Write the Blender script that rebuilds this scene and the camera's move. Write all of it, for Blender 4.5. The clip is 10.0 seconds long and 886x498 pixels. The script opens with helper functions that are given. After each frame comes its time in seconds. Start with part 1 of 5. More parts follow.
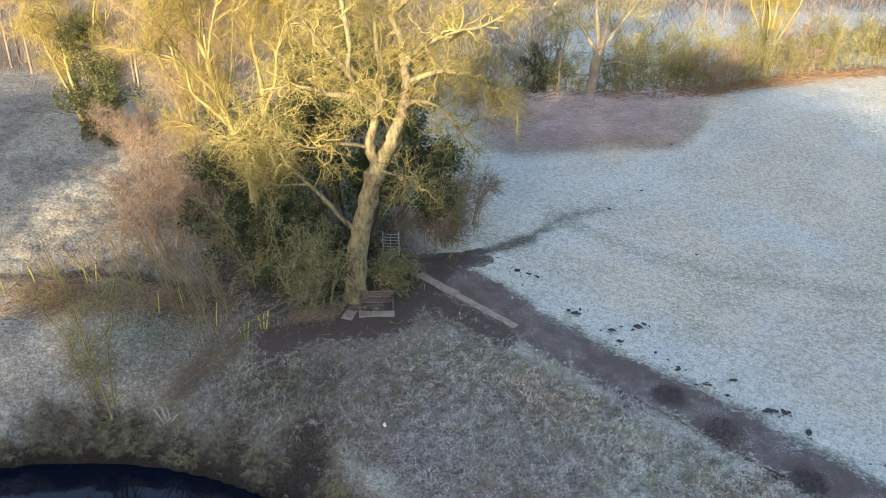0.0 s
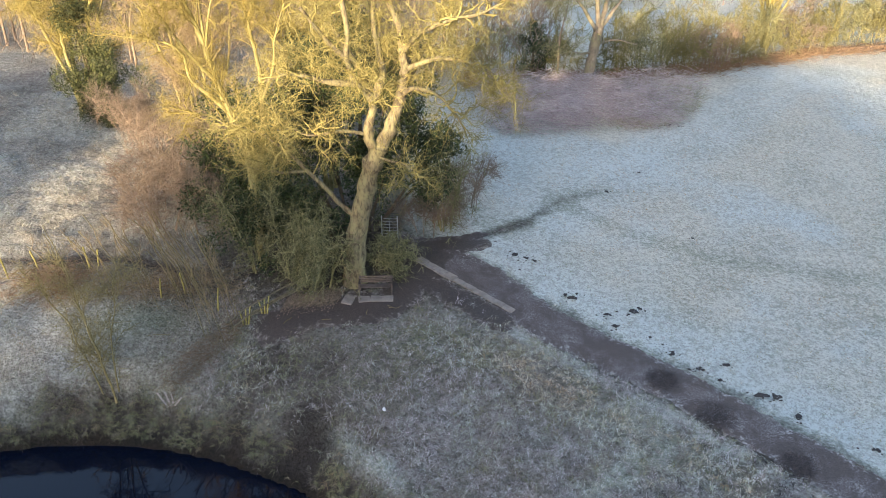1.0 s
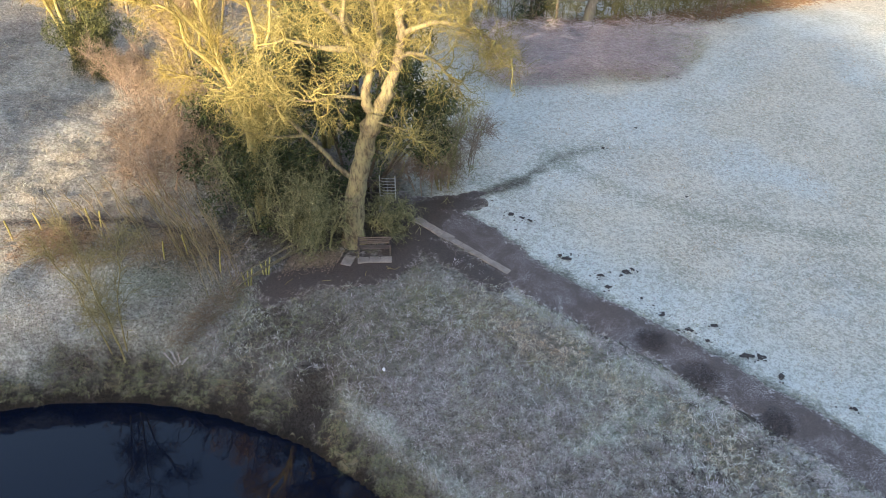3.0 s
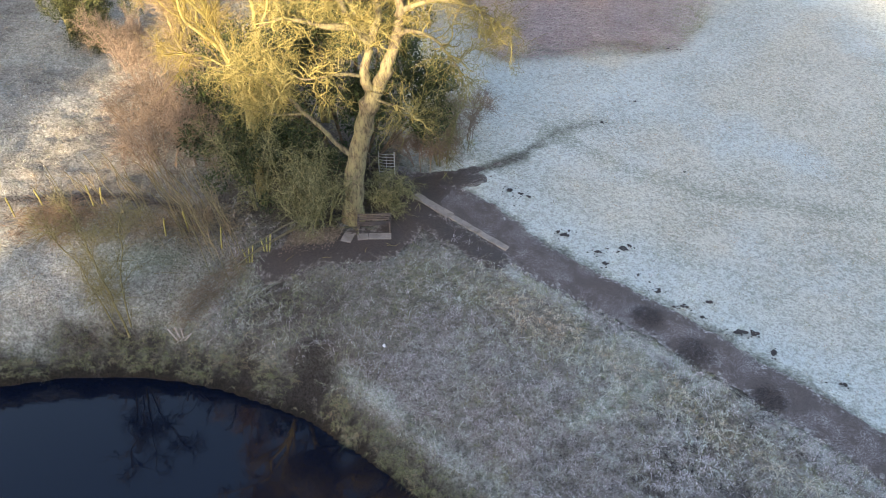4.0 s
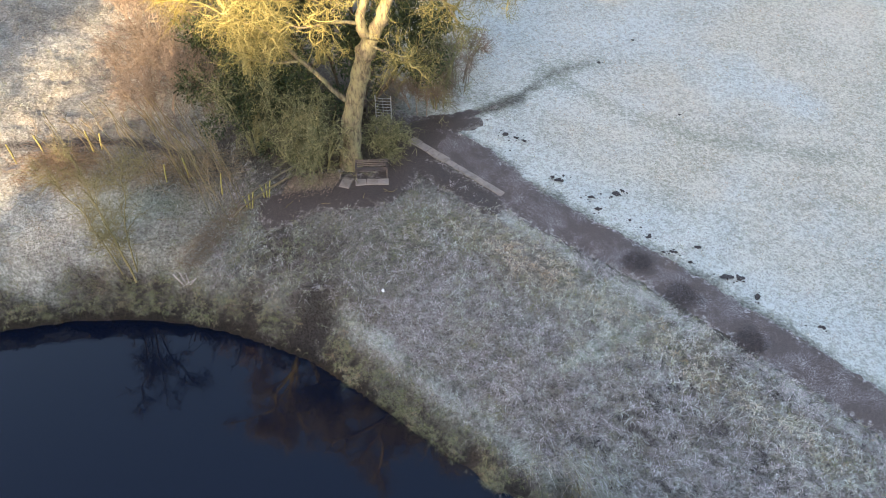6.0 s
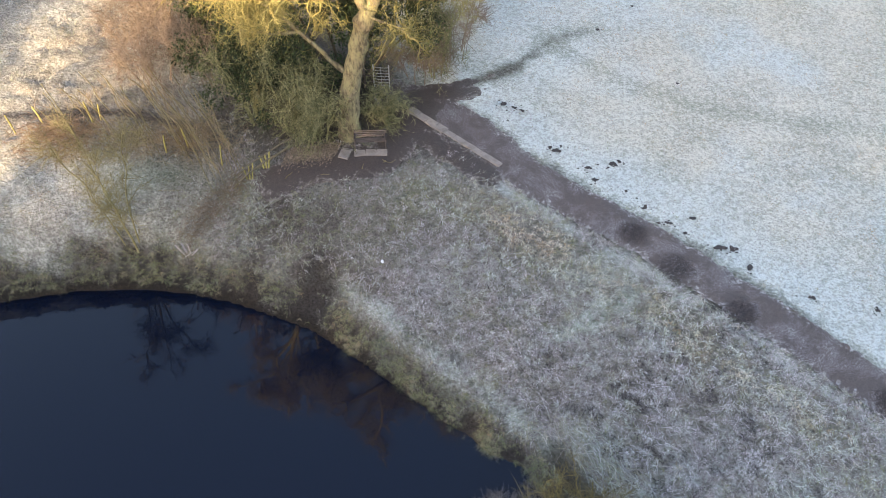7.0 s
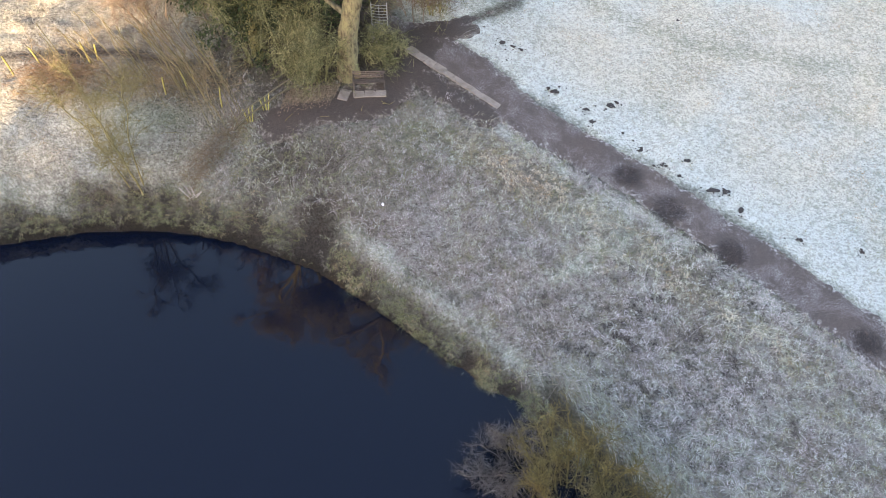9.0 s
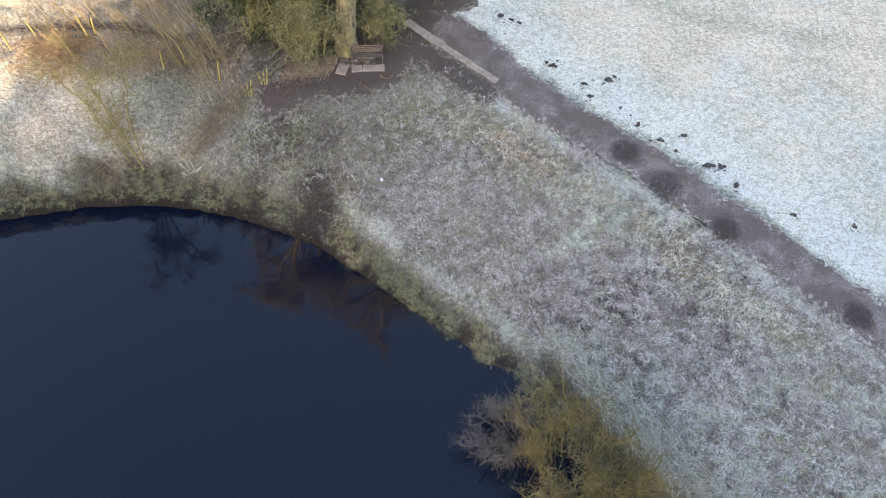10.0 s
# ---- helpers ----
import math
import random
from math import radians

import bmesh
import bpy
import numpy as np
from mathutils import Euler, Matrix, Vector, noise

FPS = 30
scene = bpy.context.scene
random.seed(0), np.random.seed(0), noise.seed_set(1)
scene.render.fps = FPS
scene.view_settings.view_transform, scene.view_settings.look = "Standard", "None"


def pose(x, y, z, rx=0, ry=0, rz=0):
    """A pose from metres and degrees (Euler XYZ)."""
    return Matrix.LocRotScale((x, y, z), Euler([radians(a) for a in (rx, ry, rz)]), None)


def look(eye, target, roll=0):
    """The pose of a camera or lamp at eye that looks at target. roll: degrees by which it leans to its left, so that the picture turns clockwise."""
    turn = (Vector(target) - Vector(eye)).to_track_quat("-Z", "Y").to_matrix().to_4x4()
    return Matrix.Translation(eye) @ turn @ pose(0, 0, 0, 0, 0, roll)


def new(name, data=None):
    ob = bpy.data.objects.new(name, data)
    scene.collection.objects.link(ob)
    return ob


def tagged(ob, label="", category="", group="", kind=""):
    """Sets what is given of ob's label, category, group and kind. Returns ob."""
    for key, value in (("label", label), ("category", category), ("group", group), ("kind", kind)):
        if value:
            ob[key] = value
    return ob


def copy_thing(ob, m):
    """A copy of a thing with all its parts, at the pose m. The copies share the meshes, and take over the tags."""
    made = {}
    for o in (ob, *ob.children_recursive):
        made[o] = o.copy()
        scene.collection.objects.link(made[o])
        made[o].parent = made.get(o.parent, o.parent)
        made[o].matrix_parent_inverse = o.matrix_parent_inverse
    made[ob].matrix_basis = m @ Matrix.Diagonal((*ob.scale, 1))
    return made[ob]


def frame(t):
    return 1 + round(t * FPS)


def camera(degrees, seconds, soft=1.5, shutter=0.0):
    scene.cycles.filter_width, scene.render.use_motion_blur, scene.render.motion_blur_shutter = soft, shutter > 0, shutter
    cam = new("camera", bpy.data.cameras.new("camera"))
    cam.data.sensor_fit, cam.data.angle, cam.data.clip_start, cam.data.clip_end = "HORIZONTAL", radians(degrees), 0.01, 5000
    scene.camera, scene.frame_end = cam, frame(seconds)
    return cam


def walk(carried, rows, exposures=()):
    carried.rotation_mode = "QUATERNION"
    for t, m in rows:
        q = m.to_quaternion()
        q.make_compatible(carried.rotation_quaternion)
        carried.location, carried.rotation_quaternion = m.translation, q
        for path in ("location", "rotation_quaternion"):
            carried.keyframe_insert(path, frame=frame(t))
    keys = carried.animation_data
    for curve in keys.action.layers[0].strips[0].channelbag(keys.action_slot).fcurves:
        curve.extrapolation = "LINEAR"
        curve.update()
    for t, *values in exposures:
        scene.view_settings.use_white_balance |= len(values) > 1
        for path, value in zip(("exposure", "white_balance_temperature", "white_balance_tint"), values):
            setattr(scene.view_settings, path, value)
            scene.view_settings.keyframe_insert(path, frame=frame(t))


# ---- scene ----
cam = camera(64.4, 10.0, soft=0.9)
METRES, EYE, TILT, LEAN, TURN = 6.4, 16.8, -23.0, 0.0, 0.0
ROWS = [
    (0.0, 0.0, 0.0, 0.0, -0.0, 0.0, 0.0),
    (0.5, 0.002, -0.0218, 0.0506, -0.04, -1.04, 0.02),
    (1.0, 0.0068, -0.0474, 0.1037, -0.07, -2.33, 0.03),
    (1.5, 0.0114, -0.0692, 0.1522, -0.1, -3.5, 0.06),
    (2.0, 0.0122, -0.0907, 0.1984, -0.13, -4.72, 0.09),
    (2.5, 0.0096, -0.1093, 0.2465, -0.22, -6.06, 0.09),
    (4.0, 0.0046, -0.1632, 0.3855, -0.4, -10.29, 0.11),
    (4.5, 0.0052, -0.1854, 0.4251, -0.47, -11.68, 0.12),
    (5.0, 0.0077, -0.2101, 0.4718, -0.53, -13.32, 0.15),
    (5.5, 0.0072, -0.2332, 0.5128, -0.6, -14.8, 0.17),
    (7.0, 0.0057, -0.2948, 0.6591, -0.83, -19.66, 0.19),
    (7.5, -0.0029, -0.3082, 0.7093, -0.92, -21.25, 0.18),
    (8.0, -0.0043, -0.3258, 0.7547, -0.97, -22.89, 0.19),
    (8.5, -0.009, -0.3443, 0.7968, -1.05, -24.41, 0.17),
    (9.0, -0.0116, -0.3589, 0.841, -1.11, -25.98, 0.19),
    (9.5, -0.0095, -0.3759, 0.8806, -1.16, -27.42, 0.2),
    (10.0, -0.0087, -0.3925, 0.9153, -1.22, -28.62, 0.19),
]
walk(cam, [(t, pose(0, 0, EYE, TILT, LEAN, TURN) @ pose(METRES * x, METRES * y, METRES * z, 90 + pitch, roll, yaw)) for t, x, y, z, yaw, pitch, roll in ROWS],
     exposures=[(0.0, 2.66, 6750, 20), (5.0, 2.97, 7050, 23), (10.0, 3.48, 7650, 25)])

# ---- light: clear winter morning, low sun behind the camera, above an added unseen wood ----
SUN_EL, SUN_AZ = radians(6.0), math.atan2(-0.35, -0.93)
world = bpy.data.worlds.new("sky")
scene.world = world
world.use_nodes = True
sky = world.node_tree.nodes.new("ShaderNodeTexSky")
sky.sky_type, sky.sun_disc, sky.sun_elevation, sky.sun_rotation = "NISHITA", False, SUN_EL, SUN_AZ
sky.air_density, sky.dust_density, sky.ozone_density = 1.0, 1.0, 1.5
background = world.node_tree.nodes["Background"]
background.inputs["Strength"].default_value = 0.15
world.node_tree.links.new(sky.outputs[0], background.inputs["Color"])
lamp = bpy.data.lights.new("sun", "SUN")
lamp.energy, lamp.angle, lamp.color = 3.1, radians(0.6), (1.0, 0.83, 0.50)
sun = new("sun", lamp)
sun_way = Vector((math.sin(SUN_AZ) * math.cos(SUN_EL), math.cos(SUN_AZ) * math.cos(SUN_EL), math.sin(SUN_EL)))
sun.matrix_world = look(sun_way * 100, (0, 0, 0))


# ---- materials ----
def material(name, rough=0.9, spec=0.3):
    mat = bpy.data.materials.new(name)
    mat.use_nodes = True
    bsdf = mat.node_tree.nodes["Principled BSDF"]
    bsdf.inputs["Roughness"].default_value = rough
    bsdf.inputs["Specular IOR Level"].default_value = spec
    return mat, mat.node_tree, bsdf


def node(tree, kind, **values):
    n = tree.nodes.new("ShaderNode" + kind)
    for key, value in values.items():
        n.inputs[key.replace("_", " ")].default_value = value
    return n


def ramp(tree, source, stops):
    n = tree.nodes.new("ShaderNodeValToRGB")
    while len(n.color_ramp.elements) < len(stops):
        n.color_ramp.elements.new(0.5)
    for element, (at, colour) in zip(n.color_ramp.elements, stops):
        element.position, element.color = at, (*colour, 1)
    tree.links.new(source, n.inputs["Fac"])
    return n.outputs["Color"]


def mixed(tree, factor, a, b):
    n = tree.nodes.new("ShaderNodeMix")
    n.data_type = "RGBA"
    for socket, value in ((n.inputs[0], factor), (n.inputs[6], a), (n.inputs[7], b)):
        if isinstance(value, tuple):
            socket.default_value = (*value, 1)
        elif isinstance(value, (int, float)):
            socket.default_value = value
        else:
            tree.links.new(value, socket)
    return n.outputs[2]


def maths(tree, how, a, b=0.0, clamp=False):
    n = tree.nodes.new("ShaderNodeMath")
    n.operation, n.use_clamp = how, clamp
    for socket, value in zip(n.inputs, (a, b)):
        if isinstance(value, (int, float)):
            socket.default_value = value
        else:
            tree.links.new(value, socket)
    return n.outputs[0]


def speckle(tree, scale, detail=4.0, rough=0.6, stretch=None):
    """Noise in world metres."""
    place = tree.nodes.new("ShaderNodeNewGeometry").outputs["Position"]
    if stretch:
        n = tree.nodes.new("ShaderNodeMapping")
        n.inputs["Scale"].default_value = stretch
        tree.links.new(place, n.inputs["Vector"])
        place = n.outputs["Vector"]
    n = node(tree, "TexNoise", Scale=scale, Detail=detail, Roughness=rough)
    tree.links.new(place, n.inputs["Vector"])
    return n.outputs["Fac"]


def bump(tree, bsdf, source, strength, distance):
    n = node(tree, "Bump", Strength=strength, Distance=distance)
    tree.links.new(source, n.inputs["Height"])
    tree.links.new(n.outputs["Normal"], bsdf.inputs["Normal"])


def attribute(tree, name):
    n = tree.nodes.new("ShaderNodeAttribute")
    n.attribute_name = name
    return n.outputs["Fac"]


def wood_like(name, dark, light, scale=6.0, island=0.0, rough=0.9, patch=None, stretch=None):
    """Bark, twigs, timber: two scales of noise, with a lichen patch colour, and a tone for each separate piece."""
    mat, tree, bsdf = material(name, rough, 0.25)
    fine, broad = speckle(tree, scale, 5.0, 0.7, stretch), speckle(tree, scale * 0.18, 2.0)
    colour = ramp(tree, fine, [(0.3, dark), (0.7, light)])
    if patch:
        over = maths(tree, "MULTIPLY", ramp(tree, broad, [(0.42, (0, 0, 0)), (0.62, (1, 1, 1))]), ramp(tree, fine, [(0.40, (0.15, 0.15, 0.15)), (0.58, (1, 1, 1))]))
        colour = mixed(tree, over, colour, patch)
    if island:
        lone = tree.nodes.new("ShaderNodeNewGeometry").outputs["Random Per Island"]
        colour = mixed(tree, maths(tree, "MULTIPLY", lone, island), colour, tuple(c * 0.45 for c in dark))
    tree.links.new(colour, bsdf.inputs["Base Color"])
    bump(tree, bsdf, fine, 0.8, 0.05)
    return mat


BARK = wood_like("oak_bark", (0.04, 0.033, 0.025), (0.25, 0.21, 0.14), 7.0, patch=(0.23, 0.215, 0.12), stretch=(1, 1, 0.35))
TWIG_OAK = wood_like("lichen_twig", (0.21, 0.18, 0.07), (0.48, 0.43, 0.17), 4.0, island=0.75)
TWIG_MOSS = wood_like("mossy_twig", (0.15, 0.15, 0.07), (0.52, 0.51, 0.29), 4.0, island=1.0)
TWIG_BROWN = wood_like("brown_twig", (0.17, 0.128, 0.092), (0.31, 0.24, 0.175), 4.0, island=0.4)
TWIG_SCRUB = wood_like("pinkish_brown_scrub_twig", (0.18, 0.135, 0.105), (0.35, 0.275, 0.22), 4.0, island=0.6)
TWIG_TAN = wood_like("pinkish_tan_twig", (0.19, 0.145, 0.09), (0.42, 0.325, 0.215), 4.0, island=0.55)
TWIG_YELLOW = wood_like("yellowish_bank_willow_twig", (0.18, 0.155, 0.075), (0.40, 0.355, 0.18), 4.0, island=0.6)
BARK_ASH = wood_like("mossy_ash_bark", (0.11, 0.10, 0.045), (0.33, 0.29, 0.14), 6.0, patch=(0.27, 0.255, 0.10), stretch=(1, 1, 0.4))
BARK_GREY = wood_like("pale_grey_oak_bark", (0.09, 0.078, 0.064), (0.27, 0.24, 0.20), 6.0, patch=(0.22, 0.205, 0.14), stretch=(1, 1, 0.4))
TWIG_PALE = wood_like("pale_twig", (0.14, 0.115, 0.06), (0.31, 0.265, 0.14), 4.0, island=0.6)
TWIG_GOLD = wood_like("golden_twig", (0.19, 0.155, 0.05), (0.36, 0.30, 0.10), 4.0, island=0.5)
TWIG_RUST = wood_like("rusty_bracken", (0.19, 0.125, 0.085), (0.38, 0.26, 0.175), 5.0, island=0.5)
TWIG_OLIVE = wood_like("olive_shoot", (0.12, 0.112, 0.05), (0.29, 0.265, 0.11), 5.0, island=0.5)
TWIG_WILLOW = wood_like("golden_brown_willow_twig", (0.14, 0.108, 0.045), (0.36, 0.285, 0.12), 5.0, island=0.9)
TWIG_GREY = wood_like("grey_twig", (0.11, 0.09, 0.08), (0.30, 0.26, 0.25), 5.0, island=0.7)
TWIG_FROST = wood_like("frosted_bramble_cane", (0.34, 0.25, 0.265), (0.78, 0.70, 0.72), 5.0, island=0.6, patch=(0.78, 0.74, 0.74))
BARK_DARK = wood_like("dark_bark", (0.05, 0.04, 0.03), (0.14, 0.11, 0.08), 5.0)
TIMBER = wood_like("weathered_timber", (0.045, 0.037, 0.036), (0.12, 0.098, 0.090), 12.0, stretch=(0.3, 1, 1))
TIMBER_MOSS = wood_like("mossy_timber", (0.07, 0.062, 0.042), (0.19, 0.165, 0.115), 9.0)
YELLOW_MOSS = wood_like("yellow_mossy_stake", (0.22, 0.20, 0.06), (0.42, 0.38, 0.13), 9.0)
TIMBER_FROST = wood_like("frosted_timber", (0.24, 0.215, 0.215), (0.52, 0.48, 0.48), 12.0)
CONCRETE = wood_like("worn_concrete", (0.19, 0.165, 0.15), (0.31, 0.275, 0.25), 14.0, patch=(0.17, 0.145, 0.13))
STEEL = wood_like("galvanised_steel", (0.30, 0.30, 0.31), (0.45, 0.45, 0.46), 20.0, rough=0.5)
SOIL = wood_like("dark_soil", (0.022, 0.018, 0.018), (0.085, 0.072, 0.070), 18.0)
LITTER_WHITE = wood_like("white_litter", (0.75, 0.75, 0.75), (0.85, 0.85, 0.85), 8.0)


def leaf_like(name, dark, light):
    mat, tree, bsdf = material(name, 0.55, 0.3)
    lone = tree.nodes.new("ShaderNodeNewGeometry").outputs["Random Per Island"]
    tree.links.new(ramp(tree, lone, [(0.0, dark), (0.8, light), (1.0, tuple(c * 1.5 for c in light))]), bsdf.inputs["Base Color"])
    return mat


LEAF_DARK = leaf_like("dark_evergreen_leaf", (0.012, 0.022, 0.010), (0.045, 0.065, 0.022))
LEAF_IVY = leaf_like("ivy_leaf", (0.02, 0.028, 0.012), (0.075, 0.085, 0.03))
LEAF_TAN = leaf_like("fallen_tan_leaf", (0.10, 0.075, 0.055), (0.27, 0.205, 0.155))
LEAF_BROWN = leaf_like("fallen_brown_leaf", (0.022, 0.017, 0.017), (0.075, 0.056, 0.053))

# grass blades: tone 0 dark, 0.35 green, 0.7 straw, 1 rust; frost 0 to 1
BLADE, bt, bb = material("frosted_grass_blade", 0.8, 0.2)
lone = bt.nodes.new("ShaderNodeNewGeometry").outputs["Random Per Island"]
hue = ramp(bt, attribute(bt, "tone"), [(0.0, (0.028, 0.024, 0.026)), (0.3, (0.20, 0.162, 0.145)), (0.48, (0.170, 0.190, 0.080)), (0.75, (0.34, 0.28, 0.19)), (1.0, (0.36, 0.19, 0.08))])
rime = maths(bt, "MULTIPLY", attribute(bt, "frost"), maths(bt, "ADD", maths(bt, "MULTIPLY", lone, 1.0), 0.3), clamp=True)
iced = ramp(bt, attribute(bt, "tone"), [(0.3, (0.69, 0.635, 0.655)), (0.5, (0.62, 0.69, 0.665)), (0.78, (0.74, 0.70, 0.62))])  # rime over straw looks cream, with low sun's warmth painted in
bt.links.new(mixed(bt, rime, hue, iced), bb.inputs["Base Color"])

# ground: bare soil, straw, green and frost, each from its own map
GROUND, gt, gb = material("frosted_turf", 0.95, 0.15)
grain, clod, tuft = speckle(gt, 9.0, 6.0, 0.7), speckle(gt, 1.3, 3.0), speckle(gt, 3.6, 4.0, 0.65)
turf = mixed(gt, attribute(gt, "green"), ramp(gt, grain, [(0.3, (0.062, 0.047, 0.044)), (0.7, (0.23, 0.187, 0.165))]), ramp(gt, grain, [(0.3, (0.07, 0.085, 0.055)), (0.7, (0.22, 0.25, 0.17))]))
turf = mixed(gt, attribute(gt, "bare"), turf, ramp(gt, grain, [(0.3, (0.022, 0.018, 0.015)), (0.7, (0.075, 0.062, 0.055))]))
icy = maths(gt, "MULTIPLY", ramp(gt, grain, [(0.36, (0, 0, 0)), (0.60, (1, 1, 1))]), ramp(gt, tuft, [(0.34, (0.1, 0.1, 0.1)), (0.60, (1, 1, 1))]))
cover = attribute(gt, "frost")
icy = maths(gt, "ADD", maths(gt, "MULTIPLY", icy, cover), maths(gt, "MULTIPLY", maths(gt, "MULTIPLY", cover, cover), 0.5), clamp=True)
# Darker soil colours within half a metre of the pond's edge.
turf = mixed(gt, attribute(gt, "near_water"), turf, ramp(gt, grain, [(0.3, (0.012, 0.010, 0.008)), (0.7, (0.040, 0.031, 0.025))]))
# The cream frost colour is dead straw plus warm sunlight put into the paint.
gt.links.new(mixed(gt, icy, turf, mixed(gt, attribute(gt, "straw"), (0.595, 0.645, 0.640), (0.65, 0.625, 0.552))), gb.inputs["Base Color"])
bump(gt, gb, maths(gt, "ADD", maths(gt, "ADD", grain, clod), tuft), 1.0, 0.2)

# trodden path: dark gritty soil with a little rime
PATH, pt, pb = material("trodden_path", 0.9, 0.2)
grit, worn = speckle(pt, 22.0, 6.0, 0.75), speckle(pt, 0.9, 3.0)
pc = ramp(pt, grit, [(0.3, (0.045, 0.036, 0.036)), (0.7, (0.125, 0.105, 0.10))])
pc = mixed(pt, maths(pt, "MULTIPLY", ramp(pt, worn, [(0.42, (0, 0, 0)), (0.68, (1, 1, 1))]), ramp(pt, grit, [(0.50, (0, 0, 0)), (0.60, (0.8, 0.8, 0.8))])), pc, (0.45, 0.44, 0.46))
turfy = ramp(pt, speckle(pt, 7.0, 5.0, 0.7), [(0.38, (0.07, 0.06, 0.045)), (0.62, (0.36, 0.35, 0.36))])
pc = mixed(pt, ramp(pt, maths(pt, "ADD", attribute(pt, "core"), maths(pt, "MULTIPLY", maths(pt, "SUBTRACT", speckle(pt, 5.0, 5.0, 0.7), 0.5), 2.4)), [(0.30, (0, 0, 0)), (0.55, (1, 1, 1))]), turfy, pc)
pt.links.new(pc, pb.inputs["Base Color"])
bump(pt, pb, grit, 0.6, 0.03)

MUD, mt, mb = material("dark_wet_mud", 0.6, 0.35)
mg = speckle(mt, 16.0, 6.0, 0.7)
mc = ramp(mt, mg, [(0.3, (0.024, 0.0185, 0.017)), (0.72, (0.080, 0.062, 0.056))])
litter_tone = ramp(mt, speckle(mt, 7.0, 5.0, 0.7), [(0.38, (0.06, 0.05, 0.035)), (0.60, (0.22, 0.20, 0.19))])
mc = mixed(mt, ramp(mt, maths(mt, "ADD", attribute(mt, "core"), maths(mt, "MULTIPLY", maths(mt, "SUBTRACT", speckle(mt, 4.0, 5.0, 0.7), 0.5), 2.6)), [(0.30, (0, 0, 0)), (0.6, (1, 1, 1))]), litter_tone, mc)
mt.links.new(mc, mb.inputs["Base Color"])
bump(mt, mb, mg, 0.7, 0.04)

# pond
WATER, wt, wb = material("still_dark_water", 0.03, 0.5)
wb.inputs["IOR"].default_value = 1.33
# The blue base colour stands in for part of the sky's reflection.
wb.inputs["Base Color"].default_value = (0.0022, 0.0048, 0.0130, 1)
bump(wt, wb, speckle(wt, 0.7, 2.0), 0.02, 0.05)


# ---- building tools ----
def part(name, mesh, mat, parent=None, label=""):
    ob = new(name, mesh)
    if mat and not mesh.materials:
        mesh.materials.append(mat)
    ob.parent = parent
    return tagged(ob, label)


def mesh_of(name, verts, quads=(), tris=(), smooth_faces=True, **maps):
    """A mesh from arrays, with optional float maps on its points."""
    verts = np.asarray(verts, np.float32)
    quads, tris = np.asarray(quads, np.int32).reshape(-1, 4), np.asarray(tris, np.int32).reshape(-1, 3)
    mesh = bpy.data.meshes.new(name)
    mesh.vertices.add(len(verts))
    mesh.vertices.foreach_set("co", verts.ravel())
    mesh.loops.add(quads.size + tris.size)
    mesh.loops.foreach_set("vertex_index", np.concatenate([quads.ravel(), tris.ravel()]))
    sizes = np.concatenate([np.full(len(quads), 4), np.full(len(tris), 3)]).astype(np.int32)
    mesh.polygons.add(len(sizes))
    mesh.polygons.foreach_set("loop_start", np.concatenate([[0], np.cumsum(sizes)[:-1]]).astype(np.int32))
    mesh.polygons.foreach_set("use_smooth", np.full(len(sizes), smooth_faces))
    for key, values in maps.items():
        mesh.attributes.new(key, "FLOAT", "POINT").data.foreach_set("value", np.asarray(values, np.float32))
    mesh.update(calc_edges=True)
    mesh.validate()
    return mesh


def lattice(x, y, scale, seed):
    """Smooth value noise, 0 to 1."""
    x, y = np.asarray(x, float) / scale + 511.3, np.asarray(y, float) / scale + 277.7
    i, j = np.floor(x).astype(np.int64), np.floor(y).astype(np.int64)
    u, v = x - i, y - j
    u, v = u * u * (3 - 2 * u), v * v * (3 - 2 * v)

    def corner(a, b):
        h = (a * 374761393 + b * 668265263 + seed * 974634777) & 0xFFFFFFFF
        h = ((h ^ (h >> 13)) * 1274126177) & 0xFFFFFFFF
        return ((h ^ (h >> 16)) & 0xFFFF) / 65535.0

    return (corner(i, j) * (1 - u) + corner(i + 1, j) * u) * (1 - v) + (corner(i, j + 1) * (1 - u) + corner(i + 1, j + 1) * u) * v


def fractal(x, y, scale, seed):
    return 0.55 * lattice(x, y, scale, seed) + 0.3 * lattice(x, y, scale * 0.45, seed + 1) + 0.15 * lattice(x, y, scale * 0.2, seed + 2)


def line_distance(x, y, points):
    best = np.full(np.shape(x), 1e9)
    for (ax, ay), (bx, by) in zip(points, points[1:]):
        ux, uy = bx - ax, by - ay
        s = np.clip(((x - ax) * ux + (y - ay) * uy) / (ux * ux + uy * uy), 0, 1)
        best = np.minimum(best, (x - ax - s * ux) ** 2 + (y - ay - s * uy) ** 2)
    return np.sqrt(best)


def box_mesh(name, size, bevel=0.01, shift=(0, 0, 0)):
    bm = bmesh.new()
    bmesh.ops.create_cube(bm, size=1.0, matrix=Matrix.Translation(shift) @ Matrix.Diagonal((*size, 1)))
    if bevel:
        bmesh.ops.bevel(bm, geom=bm.edges[:], offset=bevel, segments=1, affect="EDGES")
    mesh = bpy.data.meshes.new(name)
    bm.to_mesh(mesh)
    bm.free()
    return mesh


